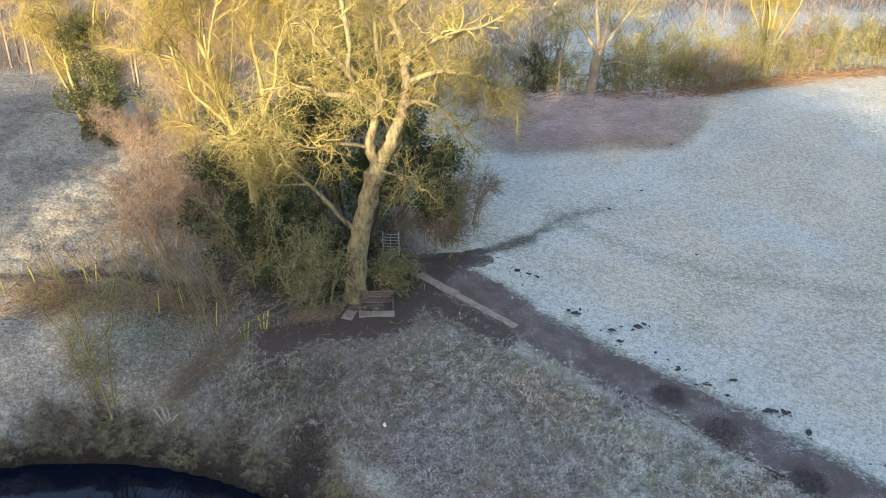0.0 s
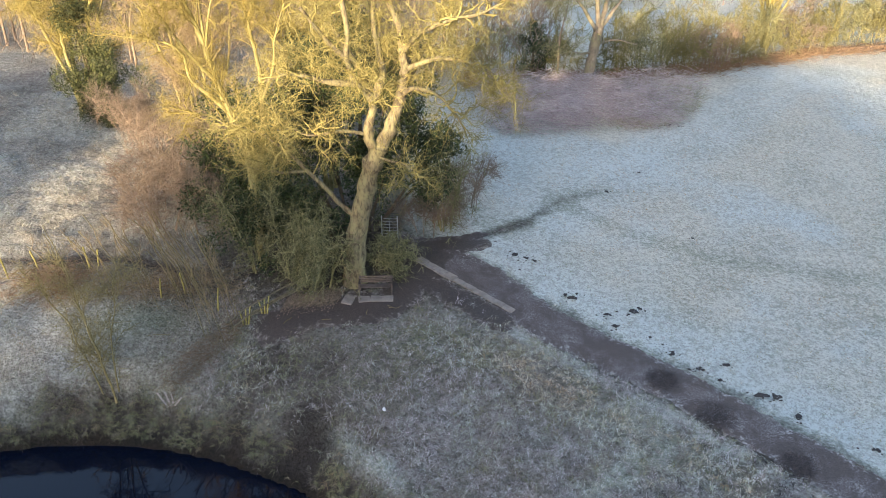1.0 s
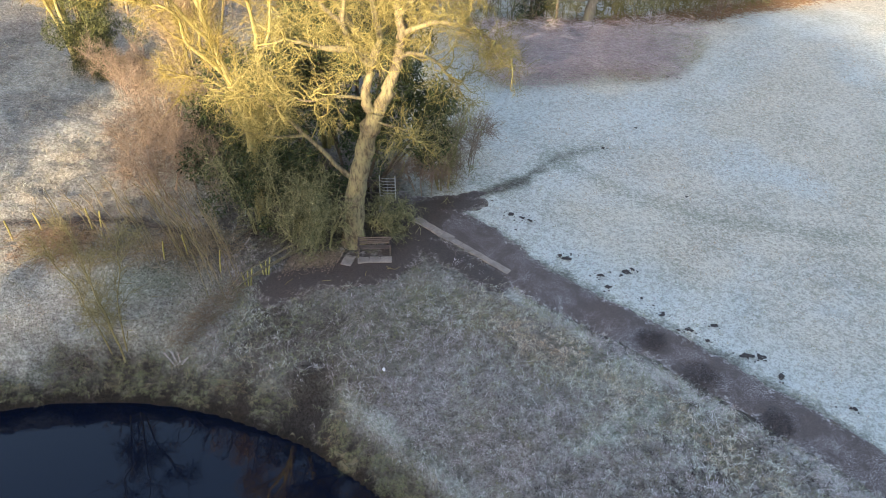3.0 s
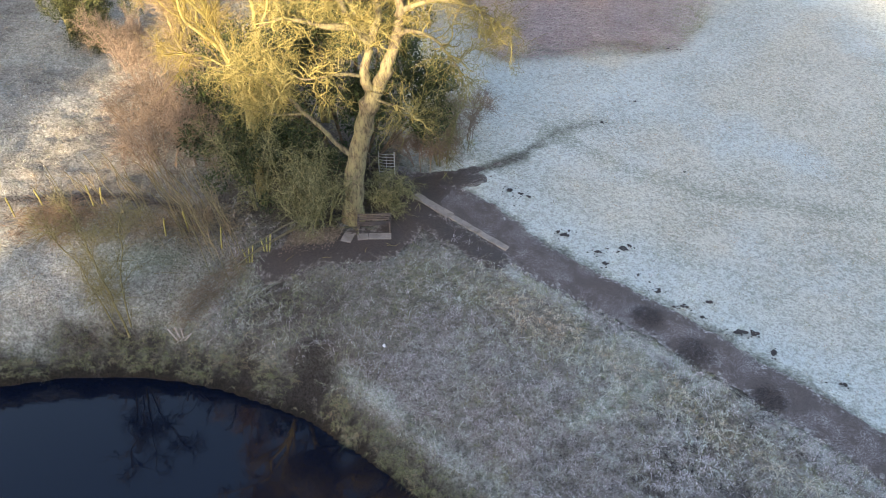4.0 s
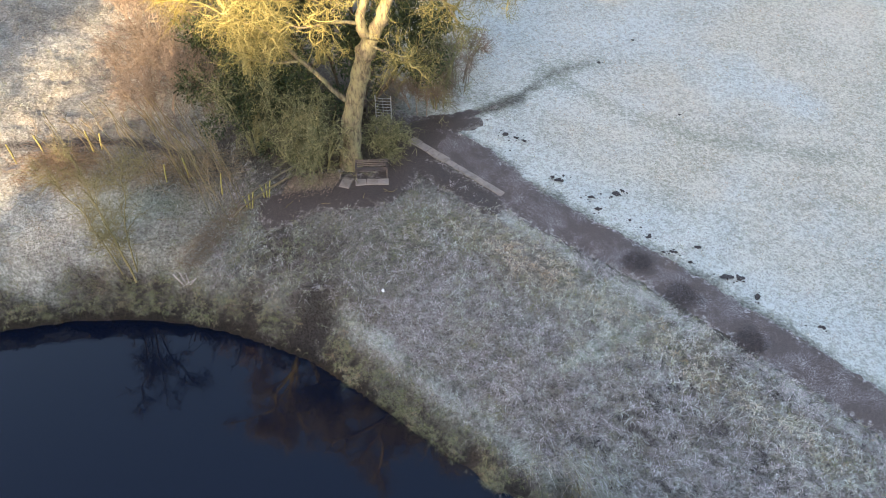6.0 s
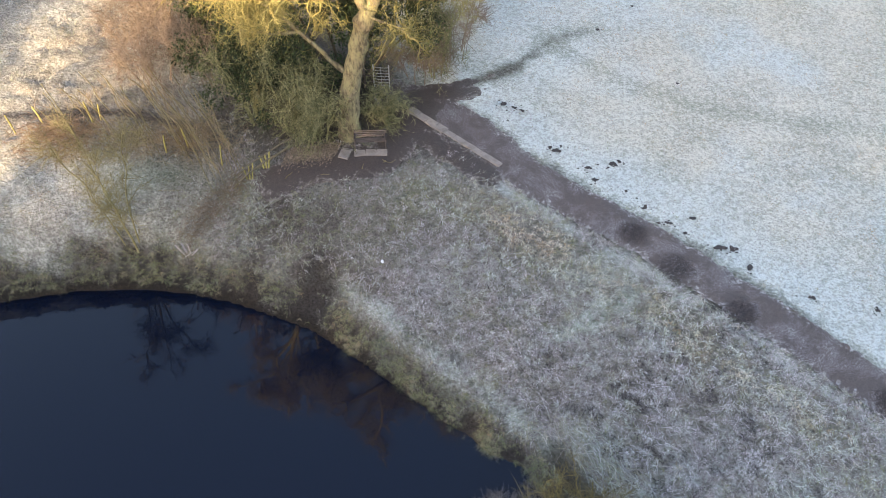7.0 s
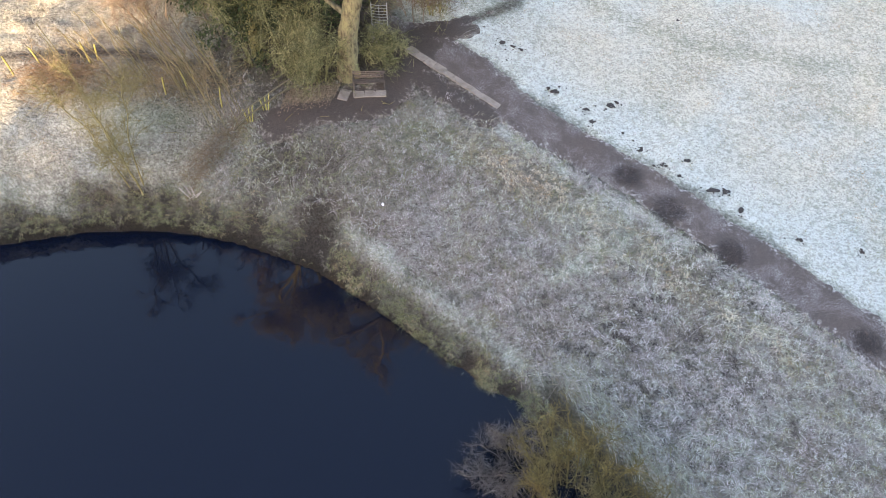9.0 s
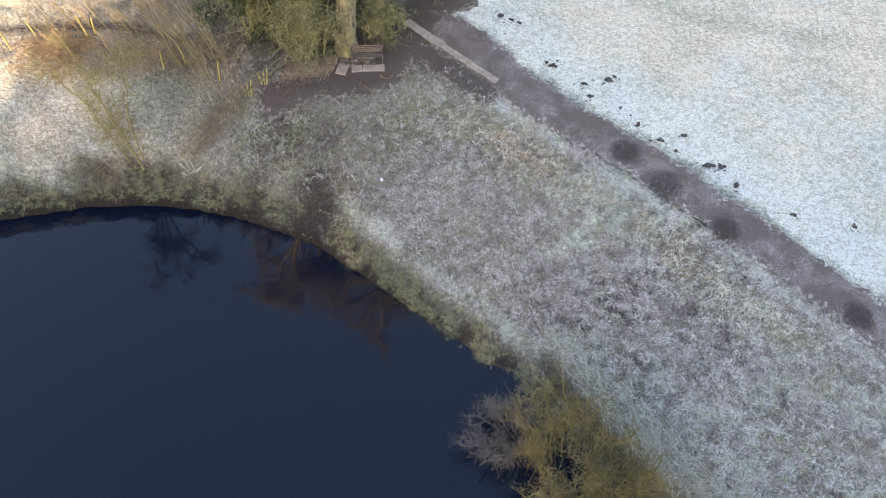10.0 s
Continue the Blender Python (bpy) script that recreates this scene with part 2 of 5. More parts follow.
class Wood:
    """Collects round tapering branches into one mesh."""

    def __init__(self):
        self.verts, self.quads, self.tris, self.count = [], [], [], 0

    def tube(self, points, radii, sides=5):
        p, r = np.asarray(points, float), np.asarray(radii, float)
        n = len(p)
        ahead = np.gradient(p, axis=0)
        ahead /= np.linalg.norm(ahead, axis=1, keepdims=True) + 1e-9
        side = np.cross(ahead, (0.31, 0.87, 0.13))
        side /= np.linalg.norm(side, axis=1, keepdims=True) + 1e-9
        up = np.cross(ahead, side)
        a = np.arange(sides) * 2 * np.pi / sides
        ring = p[:, None] + r[:, None, None] * (np.cos(a)[None, :, None] * side[:, None] + np.sin(a)[None, :, None] * up[:, None])
        i = np.arange(n - 1)[:, None] * sides + np.arange(sides)[None]
        j = np.arange(n - 1)[:, None] * sides + (np.arange(sides)[None] + 1) % sides
        self.quads.append(np.stack([i, j, j + sides, i + sides], -1).reshape(-1, 4) + self.count)
        self.verts.append(ring.reshape(-1, 3))
        self.count += n * sides

    def twigs(self, start, way, length, radius, bend, rng=None, kink=0.0, segs=2):
        """Many thin crooked twigs at once: three-sided, tapering to a point. Returns their bends."""
        m = len(start)
        if not m:
            return np.zeros((0, segs + 1, 3))
        side = np.cross(way, (0.23, 0.61, 0.76))
        side /= np.linalg.norm(side, axis=1, keepdims=True) + 1e-9
        up = np.cross(way, side)
        steps = {1: (1.0,), 2: (0.5, 1.0), 3: (0.35, 0.7, 1.0), 4: (0.25, 0.5, 0.75, 1.0)}[segs]
        line, off = [start], np.zeros((m, 3))
        for s in steps:
            if kink:
                off = off + rng.normal(size=(m, 3)) * (length * kink)[:, None]
            line.append(start + way * (length * s)[:, None] + bend * s * s + off)
        rings = []
        for centre, r in zip(line[:-1], (radius, radius * 0.85, radius * 0.65, radius * 0.45)):
            for k in range(3):
                a = k * 2.0944
                rings.append(centre + r[:, None] * (math.cos(a) * side + math.sin(a) * up))
        self.verts.append(np.stack(rings + [line[-1]], 1).reshape(-1, 3))
        each, top = 3 * segs + 1, 3 * segs - 3
        base = self.count + np.arange(m)[:, None] * each
        for o in range(0, top, 3):
            self.quads.append(np.concatenate([base + np.array(q) + o for q in ((0, 1, 4, 3), (1, 2, 5, 4), (2, 0, 3, 5))], 0))
        self.tris.append(np.concatenate([base + np.array(q) + top for q in ((0, 1, 3), (1, 2, 3), (2, 0, 3))], 0))
        self.count += m * each
        return np.stack(line, 1)

    def mesh(self, name):
        return mesh_of(name, np.concatenate(self.verts), np.concatenate(self.quads) if self.quads else (), np.concatenate(self.tris) if self.tris else ())


def unit(v):
    return v / (np.linalg.norm(v, axis=-1, keepdims=True) + 1e-9)


def spread(rng, ways, angle, lift):
    """Directions that leave the given ones at about an angle, with an upward (or downward) pull."""
    n = rng.normal(size=ways.shape)
    n = unit(n - (n * ways).sum(1, keepdims=True) * ways)
    a = angle * (0.6 + 0.8 * rng.random((len(ways), 1)))
    out = ways * np.cos(a) + n * np.sin(a)
    out[:, 2] += lift
    return unit(out)


def wander(rng, start, way, length, steps, wiggle, lift):
    pts, d = [np.asarray(start, float)], np.asarray(way, float)
    for _ in range(steps):
        d = unit(d + rng.normal(size=3) * wiggle + np.array((0, 0, lift)))
        pts.append(pts[-1] + d * length / steps)
    return np.array(pts)


def along(points, s):
    """Points and directions at fractions s of a polyline."""
    f = np.clip(s, 0, 0.999) * (len(points) - 1)
    i = f.astype(int)
    return points[i] + (points[i + 1] - points[i]) * (f - i)[:, None], unit(points[i + 1] - points[i])


def grow_crown(rng, big, fine, limbs, boughs, bough_len, bough_r, twig_n, twig_len, fine_n, fine_len, radius, lift=0.12, angle=0.9, droop=0.0, start=0.25, wiggle=0.28, last=1.0, kink=0.09, detail=(2, 1)):
    """From limbs grow boughs, from boughs twigs, from twigs fine twigs."""
    weights = np.array([np.linalg.norm(np.diff(p, axis=0), axis=1).sum() for p, _ in limbs])
    stock = [p for p, _ in limbs]
    for (p, r), share in zip(limbs, weights / weights.sum()):
        for _ in range(max(1, round(boughs * share))):
            s = start + (1 - start) * rng.random() ** 0.8
            at, way = along(p, np.array([s]))
            d = spread(rng, way, angle, lift)[0]
            length = bough_len * (0.5 + 0.8 * rng.random()) * (1.15 - 0.5 * s)
            q = wander(rng, at[0], d, length, 7, wiggle, lift * 0.4)
            big.tube(q, bough_r * (0.7 + 0.5 * rng.random()) * np.linspace(1, 0.25, len(q)), 5)
            stock.append(q)
            if rng.random() < 0.7:
                at2, way2 = along(q, np.array([0.3 + 0.4 * rng.random()]))
                q2 = wander(rng, at2[0], spread(rng, way2, 0.8, lift)[0], length * 0.6, 5, wiggle, lift * 0.4)
                big.tube(q2, bough_r * 0.5 * np.linspace(1, 0.25, len(q2)), 4)
                stock.append(q2)
    stock = stock[len(limbs):] * 3 + stock[:len(limbs)]
    pick = rng.integers(0, len(stock), twig_n)
    ats, ways = np.zeros((twig_n, 3)), np.zeros((twig_n, 3))
    for k in range(len(stock)):
        who = np.nonzero(pick == k)[0]
        if len(who):
            ats[who], ways[who] = along(stock[k], 0.2 + 0.8 * rng.random(len(who)))
    d1 = spread(rng, ways, 0.85, lift)
    l1 = twig_len * (0.4 + 0.9 * rng.random(twig_n))
    b1 = rng.normal(size=(twig_n, 3)) * (l1 * 0.18)[:, None] + np.array((0, 0, -droop)) * l1[:, None]
    line = fine.twigs(ats, d1, l1, radius * (0.8 + 0.6 * rng.random(twig_n)), b1, rng, kink, detail[0])
    host = rng.integers(0, twig_n, fine_n)
    f = (0.2 + 0.79 * rng.random(fine_n)) * detail[0]
    i = f.astype(int)
    ats2 = line[host, i] + (line[host, i + 1] - line[host, i]) * (f - i)[:, None]
    d2 = spread(rng, unit(line[host, i + 1] - line[host, i]), 0.85, lift * 0.6)
    l2 = fine_len * (0.4 + 0.9 * rng.random(fine_n))
    fine.twigs(ats2, d2, l2, last * radius * 0.6 * (0.8 + 0.5 * rng.random(fine_n)), rng.normal(size=(fine_n, 3)) * (l2 * 0.2)[:, None] + np.array((0, 0, -droop)) * l2[:, None], rng, kink, detail[1])


def limb(rng, points, r0, r1, big, sides=9, rough=0.13):
    """A main limb through given points, smoothed and a little knobbly."""
    p = np.asarray(points, float)
    n = max(6, 4 * (len(p) - 1))
    t, s = np.linspace(0, len(p) - 1, n), np.arange(len(p))
    q = np.stack([np.interp(t, s, p[:, k]) for k in range(3)], 1)
    for _ in range(2):
        q[1:-1] = 0.25 * q[:-2] + 0.5 * q[1:-1] + 0.25 * q[2:]
    q[1:-1] += rng.normal(size=(n - 2, 3)) * rough * r0
    big.tube(q, np.linspace(r0, r1, n) * (1 + 0.1 * rng.normal(size=n)), sides)
    return q, r0


def leaves(rng, centres, sizes, count, leaf, shell=0.6):
    """Leaf blades in loose clumps: bent pairs of triangles."""
    centres, sizes = np.asarray(centres, float), np.asarray(sizes, float)
    which = rng.choice(len(centres), count, p=sizes ** 2 / (sizes ** 2).sum())
    n = unit(rng.normal(size=(count, 3)))
    at = centres[which] + n * (sizes[which] * (shell + (1 - shell) * rng.random(count) ** 0.7))[:, None] * np.array((1, 1, 1.1))
    at += rng.normal(size=at.shape) * 0.12
    a = unit(n * 0.5 + rng.normal(size=(count, 3)))
    b = unit(np.cross(a, rng.normal(size=(count, 3))))
    c = np.cross(a, b)
    s = (leaf * (0.6 + 0.8 * rng.random(count)))[:, None]
    verts = np.stack([at - a * s, at + b * s * 0.45 + c * s * 0.15, at + a * s, at - b * s * 0.45 + c * s * 0.15], 1).reshape(-1, 3)
    i = np.arange(count)[:, None] * 4
    return mesh_of("leaves", verts, (), np.concatenate([i + np.array((0, 1, 2)), i + np.array((0, 2, 3))], 0), False)


def blades(name, x, y, z, height, width, lean, tone, frost, rng, way=None, simple=False):
    """Grass blades: bent, tapering, one island each."""
    n = len(x)
    a = rng.random(n) * 2 * np.pi if way is None else way + rng.normal(size=n) * 0.5
    out = np.stack([np.cos(a), np.sin(a), np.zeros(n)], 1)
    flat = np.stack([-np.sin(a), np.cos(a), np.zeros(n)], 1)
    foot = np.stack([x, y, z - 0.02], 1)
    tilt = (lean * (0.4 + 1.2 * rng.random(n)))[:, None]
    h = np.asarray(height)[:, None]
    up = np.array((0, 0, 1.0))
    mid = foot + h * (0.55 * up * (1 - 0.25 * tilt) + 0.35 * tilt * out)
    tip = foot + h * (up * (1 - 0.75 * tilt).clip(-0.3, 1) + 1.0 * tilt * out)
    w = (width * (0.6 + 0.8 * rng.random(n)))[:, None]
    if simple:
        verts = np.stack([foot - flat * w, foot + flat * w, tip], 1).reshape(-1, 3)
        return mesh_of(name, verts, (), np.arange(n * 3).reshape(-1, 3), False, tone=np.repeat(tone, 3), frost=(frost[:, None] * np.array((0.35, 0.35, 1.2))).ravel())
    verts = np.stack([foot - flat * w, foot + flat * w, mid + flat * w * 0.7, mid - flat * w * 0.7, tip], 1).reshape(-1, 3)
    i = np.arange(n)[:, None] * 5
    return mesh_of(name, verts, i + np.array((0, 1, 2, 3)), i + np.array((3, 2, 4)), False, tone=np.repeat(tone, 5), frost=(frost[:, None] * np.array((0.3, 0.3, 0.95, 0.95, 1.2))).ravel())


# ---- the lie of the land ----

WATER_Z = -3.2
NOTCHES = [(-5.5, 22.3, 1.2), (1.45, 16.0, 0.5), (-8.6, 23.3, 0.6), (2.9, 14.6, 0.5)]  # worn gaps where the bank has slipped
# shoreline of the pond, land on its outer side, closed behind the camera
SHORE = np.array([(-60, 6), (-46, 15), (-34, 20), (-27, 22), (-21.1, 23.1), (-17.2, 23.9), (-14.7, 24.0), (-11.9, 23.7), (-9.5, 23.0), (-7.2, 22.0), (-5.5, 21.2),
                  (-3.0, 19.2), (-0.5, 17.0), (1.7, 14.9), (3.0, 13.9), (4.4, 11.6), (6.6, 8.6), (9.0, 4), (10, -4), (6, -14), (-6, -22), (-26, -26), (-48, -20), (-60, -6)], float)


def shore_distance(x, y):
    """Metres from the waterline, positive on land."""
    x, y = np.asarray(x, float), np.asarray(y, float)
    best = np.full(x.shape, 1e9)
    inside = np.zeros(x.shape, bool)
    for (ax, ay), (bx, by) in zip(SHORE, np.roll(SHORE, -1, 0)):
        ux, uy = bx - ax, by - ay
        s = np.clip(((x - ax) * ux + (y - ay) * uy) / (ux * ux + uy * uy), 0, 1)
        best = np.minimum(best, (x - ax - s * ux) ** 2 + (y - ay - s * uy) ** 2)
        inside ^= ((ay > y) != (by > y)) & (x < ux * (y - ay) / (uy if uy else 1e-9) + ax)
    return np.sqrt(best) * np.where(inside, -1, 1)


def smooth(a, b, v):
    s = np.clip((v - a) / (b - a), 0, 1)
    return s * s * (3 - 2 * s)


def ground(x, y, d=None):
    x, y = np.asarray(x, float), np.asarray(y, float)
    d = shore_distance(x, y) if d is None else d
    yy = np.where(y < 12, 12 + (y - 12) * 0.15, y)
    yy = np.where(yy > 56, 56 + 10 * (1 - np.exp(-(yy - 56) / 10)), yy)
    land = -2.2 - 0.036 * np.clip(x, -40, 40) + 0.13 * yy
    land = land - 2.6 * np.exp(-np.maximum(d, 0) / 4.5) - (0.3 + 0.55 * smooth(4, 9, -x)) * np.exp(-np.maximum(d, 0) / 1.9)
    wide = 1.1 + 0.25 * smooth(6, 13, -x)
    for nx, ny, r in NOTCHES:
        wide = wide + 1.3 * np.exp(-((x - nx) ** 2 + (y - ny) ** 2) / (r * r))
    lip = d / wide + 0.22 * np.sin(x * 2.3 + 1.3 * np.sin(y * 1.9)) * np.sin(y * 2.9 + x)
    s = 0.32 * smooth(-0.14, 0.06, d) + 0.46 * smooth(-0.1, 1.1, d / wide) + 0.22 * smooth(0.75, 1.15, lip)
    bed = -3.35 + 0.35 * np.clip(d, -4, 0)
    return bed * (1 - s) + land * s


PATH_LINE = [(-2.2, 33.2), (0.2, 32.0), (2.3, 30.2), (3.8, 28.2), (5.8, 26.3), (8.0, 24.6), (10.1, 22.9), (12.0, 21.1), (14.0, 19.2), (17.5, 15.6), (24, 8), (34, -6), (50, -30)]
FIELD_PATH = [(-1.1, 33.1), (1.1, 33.7), (2.9, 34.7), (4.5, 35.7), (5.9, 37.2), (7.1, 38.4), (8.9, 39.4), (11.9, 42.1), (15.9, 45.9), (19.5, 49.7), (21.7, 52.6), (30.2, 61.1), (38, 66)]
TRACK = [(6.6, 38.3), (8.7, 36.2), (11.0, 34.2), (14.8, 32.4), (18.0, 31.7), (21.9, 31.1), (34, 28)]
SLAB_SIDE = [(-1.7, 30.9), (-0.4, 29.9), (1.0, 28.8), (2.7, 27.4)]
BENCH_WAY = [(-0.2, 32.0), (-1.3, 30.4), (-2.6, 28.4), (-4.5, 28.2), (-6.3, 28.0), (-7.6, 27.4)]
GREEN_STRIPE = [(5.4, 18.8), (7.0, 19.6), (8.7, 20.5)]
TROD = [(-1.2, 19.7), (0.6, 18.4), (1.7, 17.0), (2.7, 15.9)]
LEFT_TRACK = [(-40, 28), (-21.6, 31.0), (-19.6, 31.4), (-17.4, 31.5), (-15.2, 31.4), (-12.5, 30.9)]


def relief(x, y, d):
    """Hummocks and tussocks on top of the ground's large shape."""
    tame = np.minimum(line_distance(x, y, PATH_LINE), line_distance(x, y, BENCH_WAY))
    wild = np.clip((tame - 1.0) / 1.5, 0, 1)
    left = smooth(7, 11, -x)
    low = 0.16 * (fractal(x, y, 2.2, 5) - 0.5) + 0.10 * (lattice(x, y, 0.55, 9) - 0.5)
    row = 0.045 * (lattice(x * 0.8 + y * 0.6, (y * 0.8 - x * 0.6) * 2.2, 0.75, 61) + lattice(x, y, 0.42, 62) - 1.0)
    open_field = smooth(-1.0, 1.5, x) * smooth(1.2, 3.0, tame) * (y > np.interp(x, [p[0] for p in PATH_LINE], [p[1] for p in PATH_LINE]))
    low = low * (1 - open_field) + (0.06 * (fractal(x, y, 3.0, 5) - 0.5) + 2.6 * row) * open_field
    span = 1.1 + 0.25 * smooth(6, 13, -x)
    bank = smooth(0.05, 0.3, d) * (1 - smooth(0.8, 1.2, d / span))
    lumps = 0.8 * np.maximum(fractal(x, y, 0.9, 63) - 0.42, 0) * bank
    return low * wild * (0.6 + 2.0 * left) * smooth(-0.3, 0.8, d) + lumps


def land(x, y):
    d = shore_distance(x, y)
    return ground(x, y, d) + relief(x, y, d)


def foot(x, y):
    return float(land(np.array([x]), np.array([y]))[0])


# ---- ground, one sheet out to the horizon ----
def graded(a, b, step, far):
    """Even steps from a to b, then growing ones out to the far limit on both sides."""
    mid, out, s = list(np.arange(a, b + 1e-6, step)), [], step
    low, high = a, b
    lows, highs = [], []
    while high < far:
        s *= 1.18
        low, high = low - s, high + s
        lows.append(low), highs.append(high)
    return np.array(lows[::-1] + mid + highs)


def grid_faces(nx, ny):
    i = np.arange(nx * ny).reshape(ny, nx)
    return np.stack([i[:-1, :-1], i[:-1, 1:], i[1:, 1:], i[1:, :-1]], -1).reshape(-1, 4)


def zone_maps(x, y, d):
    """Bare soil, green and frost on the ground, 0 to 1."""
    rough = fractal(x, y, 1.4, 21) - 0.5
    path = line_distance(x, y, PATH_LINE)
    bench = line_distance(x, y, BENCH_WAY)
    field = line_distance(x, y, FIELD_PATH)
    track = line_distance(x, y, TRACK)
    side = line_side(x, y)
    bare = np.clip(1.5 - path / 1.1 + rough * 1.2, 0, 1)
    bare = np.maximum(bare, np.clip(1.6 - bench / 0.9 + rough * 1.5, 0, 1))
    fade = 1 - 0.5 * smooth(36.6, 37.4, y) - 0.42 * smooth(39.0, 40.0, y)
    bare = np.maximum(bare, fade * np.clip(1.1 - field / 0.55 + rough * 1.6, 0, 1) * 0.8)
    bare = np.maximum(bare, 0.8 * np.clip(1.5 - line_distance(x, y, SLAB_SIDE) / 0.8 + rough * 1.5, 0, 1))
    bare = np.maximum(bare, np.clip(3.0 - 1.4 * d + rough * 0.8, 0, 1) * smooth(3.8, 5.0, x) * (y < 16))
    bare = np.maximum(bare, np.clip(1.2 - line_distance(x, y, LEFT_TRACK) / 0.45 + rough, 0, 1) * 0.8)
    bare = np.maximum(bare, np.clip(1.0 - line_distance(x, y, TROD) / 0.3 + rough, 0, 1) * 0.7)
    scrub = smooth(0, 1, 1.5 - np.hypot((x + 5.5) / 5.5, (y - 32.5) / 4.0) + rough * 0.5)
    bare = np.maximum(bare, 0.85 * scrub)
    litter = np.clip(1.35 - np.hypot((x + 13.0) / 5.5, (y - 31.2) / 2.8) + rough * 0.9, 0, 1)
    worn = np.clip(1.3 - np.hypot((x + 7.0) / 2.6, (y - 25.4) / 1.9) + rough * 1.4, 0, 1)
    bare = np.maximum(bare, np.maximum(0.1 * litter, 0.75 * worn))
    for nx, ny, r in NOTCHES:
        bare = np.maximum(bare, np.clip(1.7 - np.hypot(x - nx, y - ny) / r + rough, 0, 1))
    bare = np.maximum(bare, 0.95 - 0.95 * smooth(0.7, 1.0, d / (1.1 + 0.25 * smooth(6, 13, -x)) + rough * 0.7))
    green_bank = (1 - smooth(0.8, 1.2, d / (1.1 + 0.25 * smooth(6, 13, -x)))) * smooth(0.4, 0.62, fractal(x, y, 0.45, 63)) * smooth(0.15, 0.5, d)
    bare = bare * (1 - 0.55 * green_bank)
    for nx, ny, r in NOTCHES:
        bare = np.maximum(bare, np.clip(1.6 - np.hypot(x - nx, y - ny) / r + rough, 0, 1))
    bank = 1 - smooth(0.75, 1.3, d - 0.95 * smooth(3.6, 5.2, x) + rough * 0.5)
    green = 0.25 + 0.6 * side + 0.5 * (fractal(x, y, 5.0, 31) - 0.5)
    green = np.maximum(green, np.clip(1.2 - track / 1.1, 0, 1) * 0.9)
    frost = 0.26 + 0.60 * side - 0.14 * (1 - side) * smooth(2, 8, -x) * (x > -10) + (0.3 - 0.1 * smooth(34, 40, y)) * smooth(10, 16, -x) + (0.7 - 0.4 * side) * (fractal(x, y, 3.0, 41) - 0.5)
    edge = side * np.clip(1.3 - np.abs(path - 2.4) / 1.3 + rough, 0, 1)
    frost = frost + 0.35 * edge + 0.1 * side - 0.04 * side * smooth(10, 20, x) + 0.12 * (1 - side) * smooth(-4, 3, x)
    frost += (1 - side) * (x > -1) * np.clip(1.3 - np.abs(path - 1.5) / 0.35, 0, 1) * 0.5
    crest = (x > -6) * np.clip(1.2 - np.abs(d - 1.55) / 0.45, 0, 1) * (1 - side)
    stripe = np.clip(1.4 - line_distance(x, y, GREEN_STRIPE) / 0.55 + rough, 0, 1)
    frost += 0.35 * crest + 0.1 * stripe
    green = np.maximum(green, np.maximum(0.9 * stripe, 0.6 * crest))
    frost -= np.clip(1.3 - track / 0.9, 0, 1) * 0.19 + np.clip(1.3 - field / 1.3, 0, 1) * 0.15 * (y < 40)
    green = np.maximum(green, 0.6 * green_bank)
    teal = np.exp(-((x + 14.2) / 3.0) ** 2 - ((y - 27.7) / 1.1) ** 2)
    green = np.maximum(green, 0.9 * teal)
    frost = frost - 0.12 * (1 - side) * smooth(-9, -5, x)
    frost = (frost - 0.15 * litter) * (1 - 0.92 * bare) * (1 - 0.92 * bank)
    frost += 0.5 * np.exp(-((x + 19.0) / 1.9) ** 2 - ((y - 24.45) / 0.3) ** 2)
    return bare, np.clip(green, 0, 1), np.clip(frost, 0, 1)


def line_side(x, y):
    """1 on the open field beyond the path, 0 on the pond's side."""
    px, py = np.array([p[0] for p in PATH_LINE]), np.array([p[1] for p in PATH_LINE])
    cut = np.interp(x, px, py, left=33.6)
    return smooth(-0.3, 0.5, np.where(x < -2.0, -1, y - cut)) * smooth(-3.0, -1.0, x)


xs, ys = graded(-30, 34, 0.25, 2500), graded(6, 62, 0.25, 2500)
X, Y = [g.ravel() for g in np.meshgrid(xs, ys)]
D = shore_distance(X, Y)
Z = ground(X, Y, D) + relief(X, Y, D)
bare, green, frost = zone_maps(X, Y, D)
# The straw map also paints low sun's warmth on the field and the left.
tagged(part("ground", mesh_of("ground", np.stack([X, Y, Z], 1), grid_faces(len(xs), len(ys)), bare=bare, green=green, frost=frost, near_water=smooth(0.5, 0.12, D) * (D > -3), straw=0.75 * smooth(-9, -12, X) * (0.4 + 0.9 * fractal(X, Y, 3.0, 73)).clip(0, 1) + line_side(X, Y) * smooth(2.2, 6.5, line_distance(X, Y, PATH_LINE) + 3 * (fractal(X, Y, 5.0, 71) - 0.5)) * (0.25 + 0.75 * smooth(1.0, 4.5, line_distance(X, Y, FIELD_PATH))) * (0.2 + 1.0 * smooth(0.3, 0.62, fractal(X, Y, 7.0, 72)))), GROUND),
       "rough frost-covered grassland sloping down to a pond", "ground", kind="structure")

# pond surface, reaching a little under the banks
mid = SHORE.mean(0)
rim = np.concatenate([SHORE + unit(SHORE - mid) * 1.5, [mid]])
n = len(SHORE)
fan = [(k, (k + 1) % n, n) for k in range(n)]
tagged(part("water", mesh_of("water", np.c_[rim, np.full(n + 1, WATER_Z)], (), fan, False), WATER), "still dark pond water mirroring sky and bare trees", "pond", kind="structure")


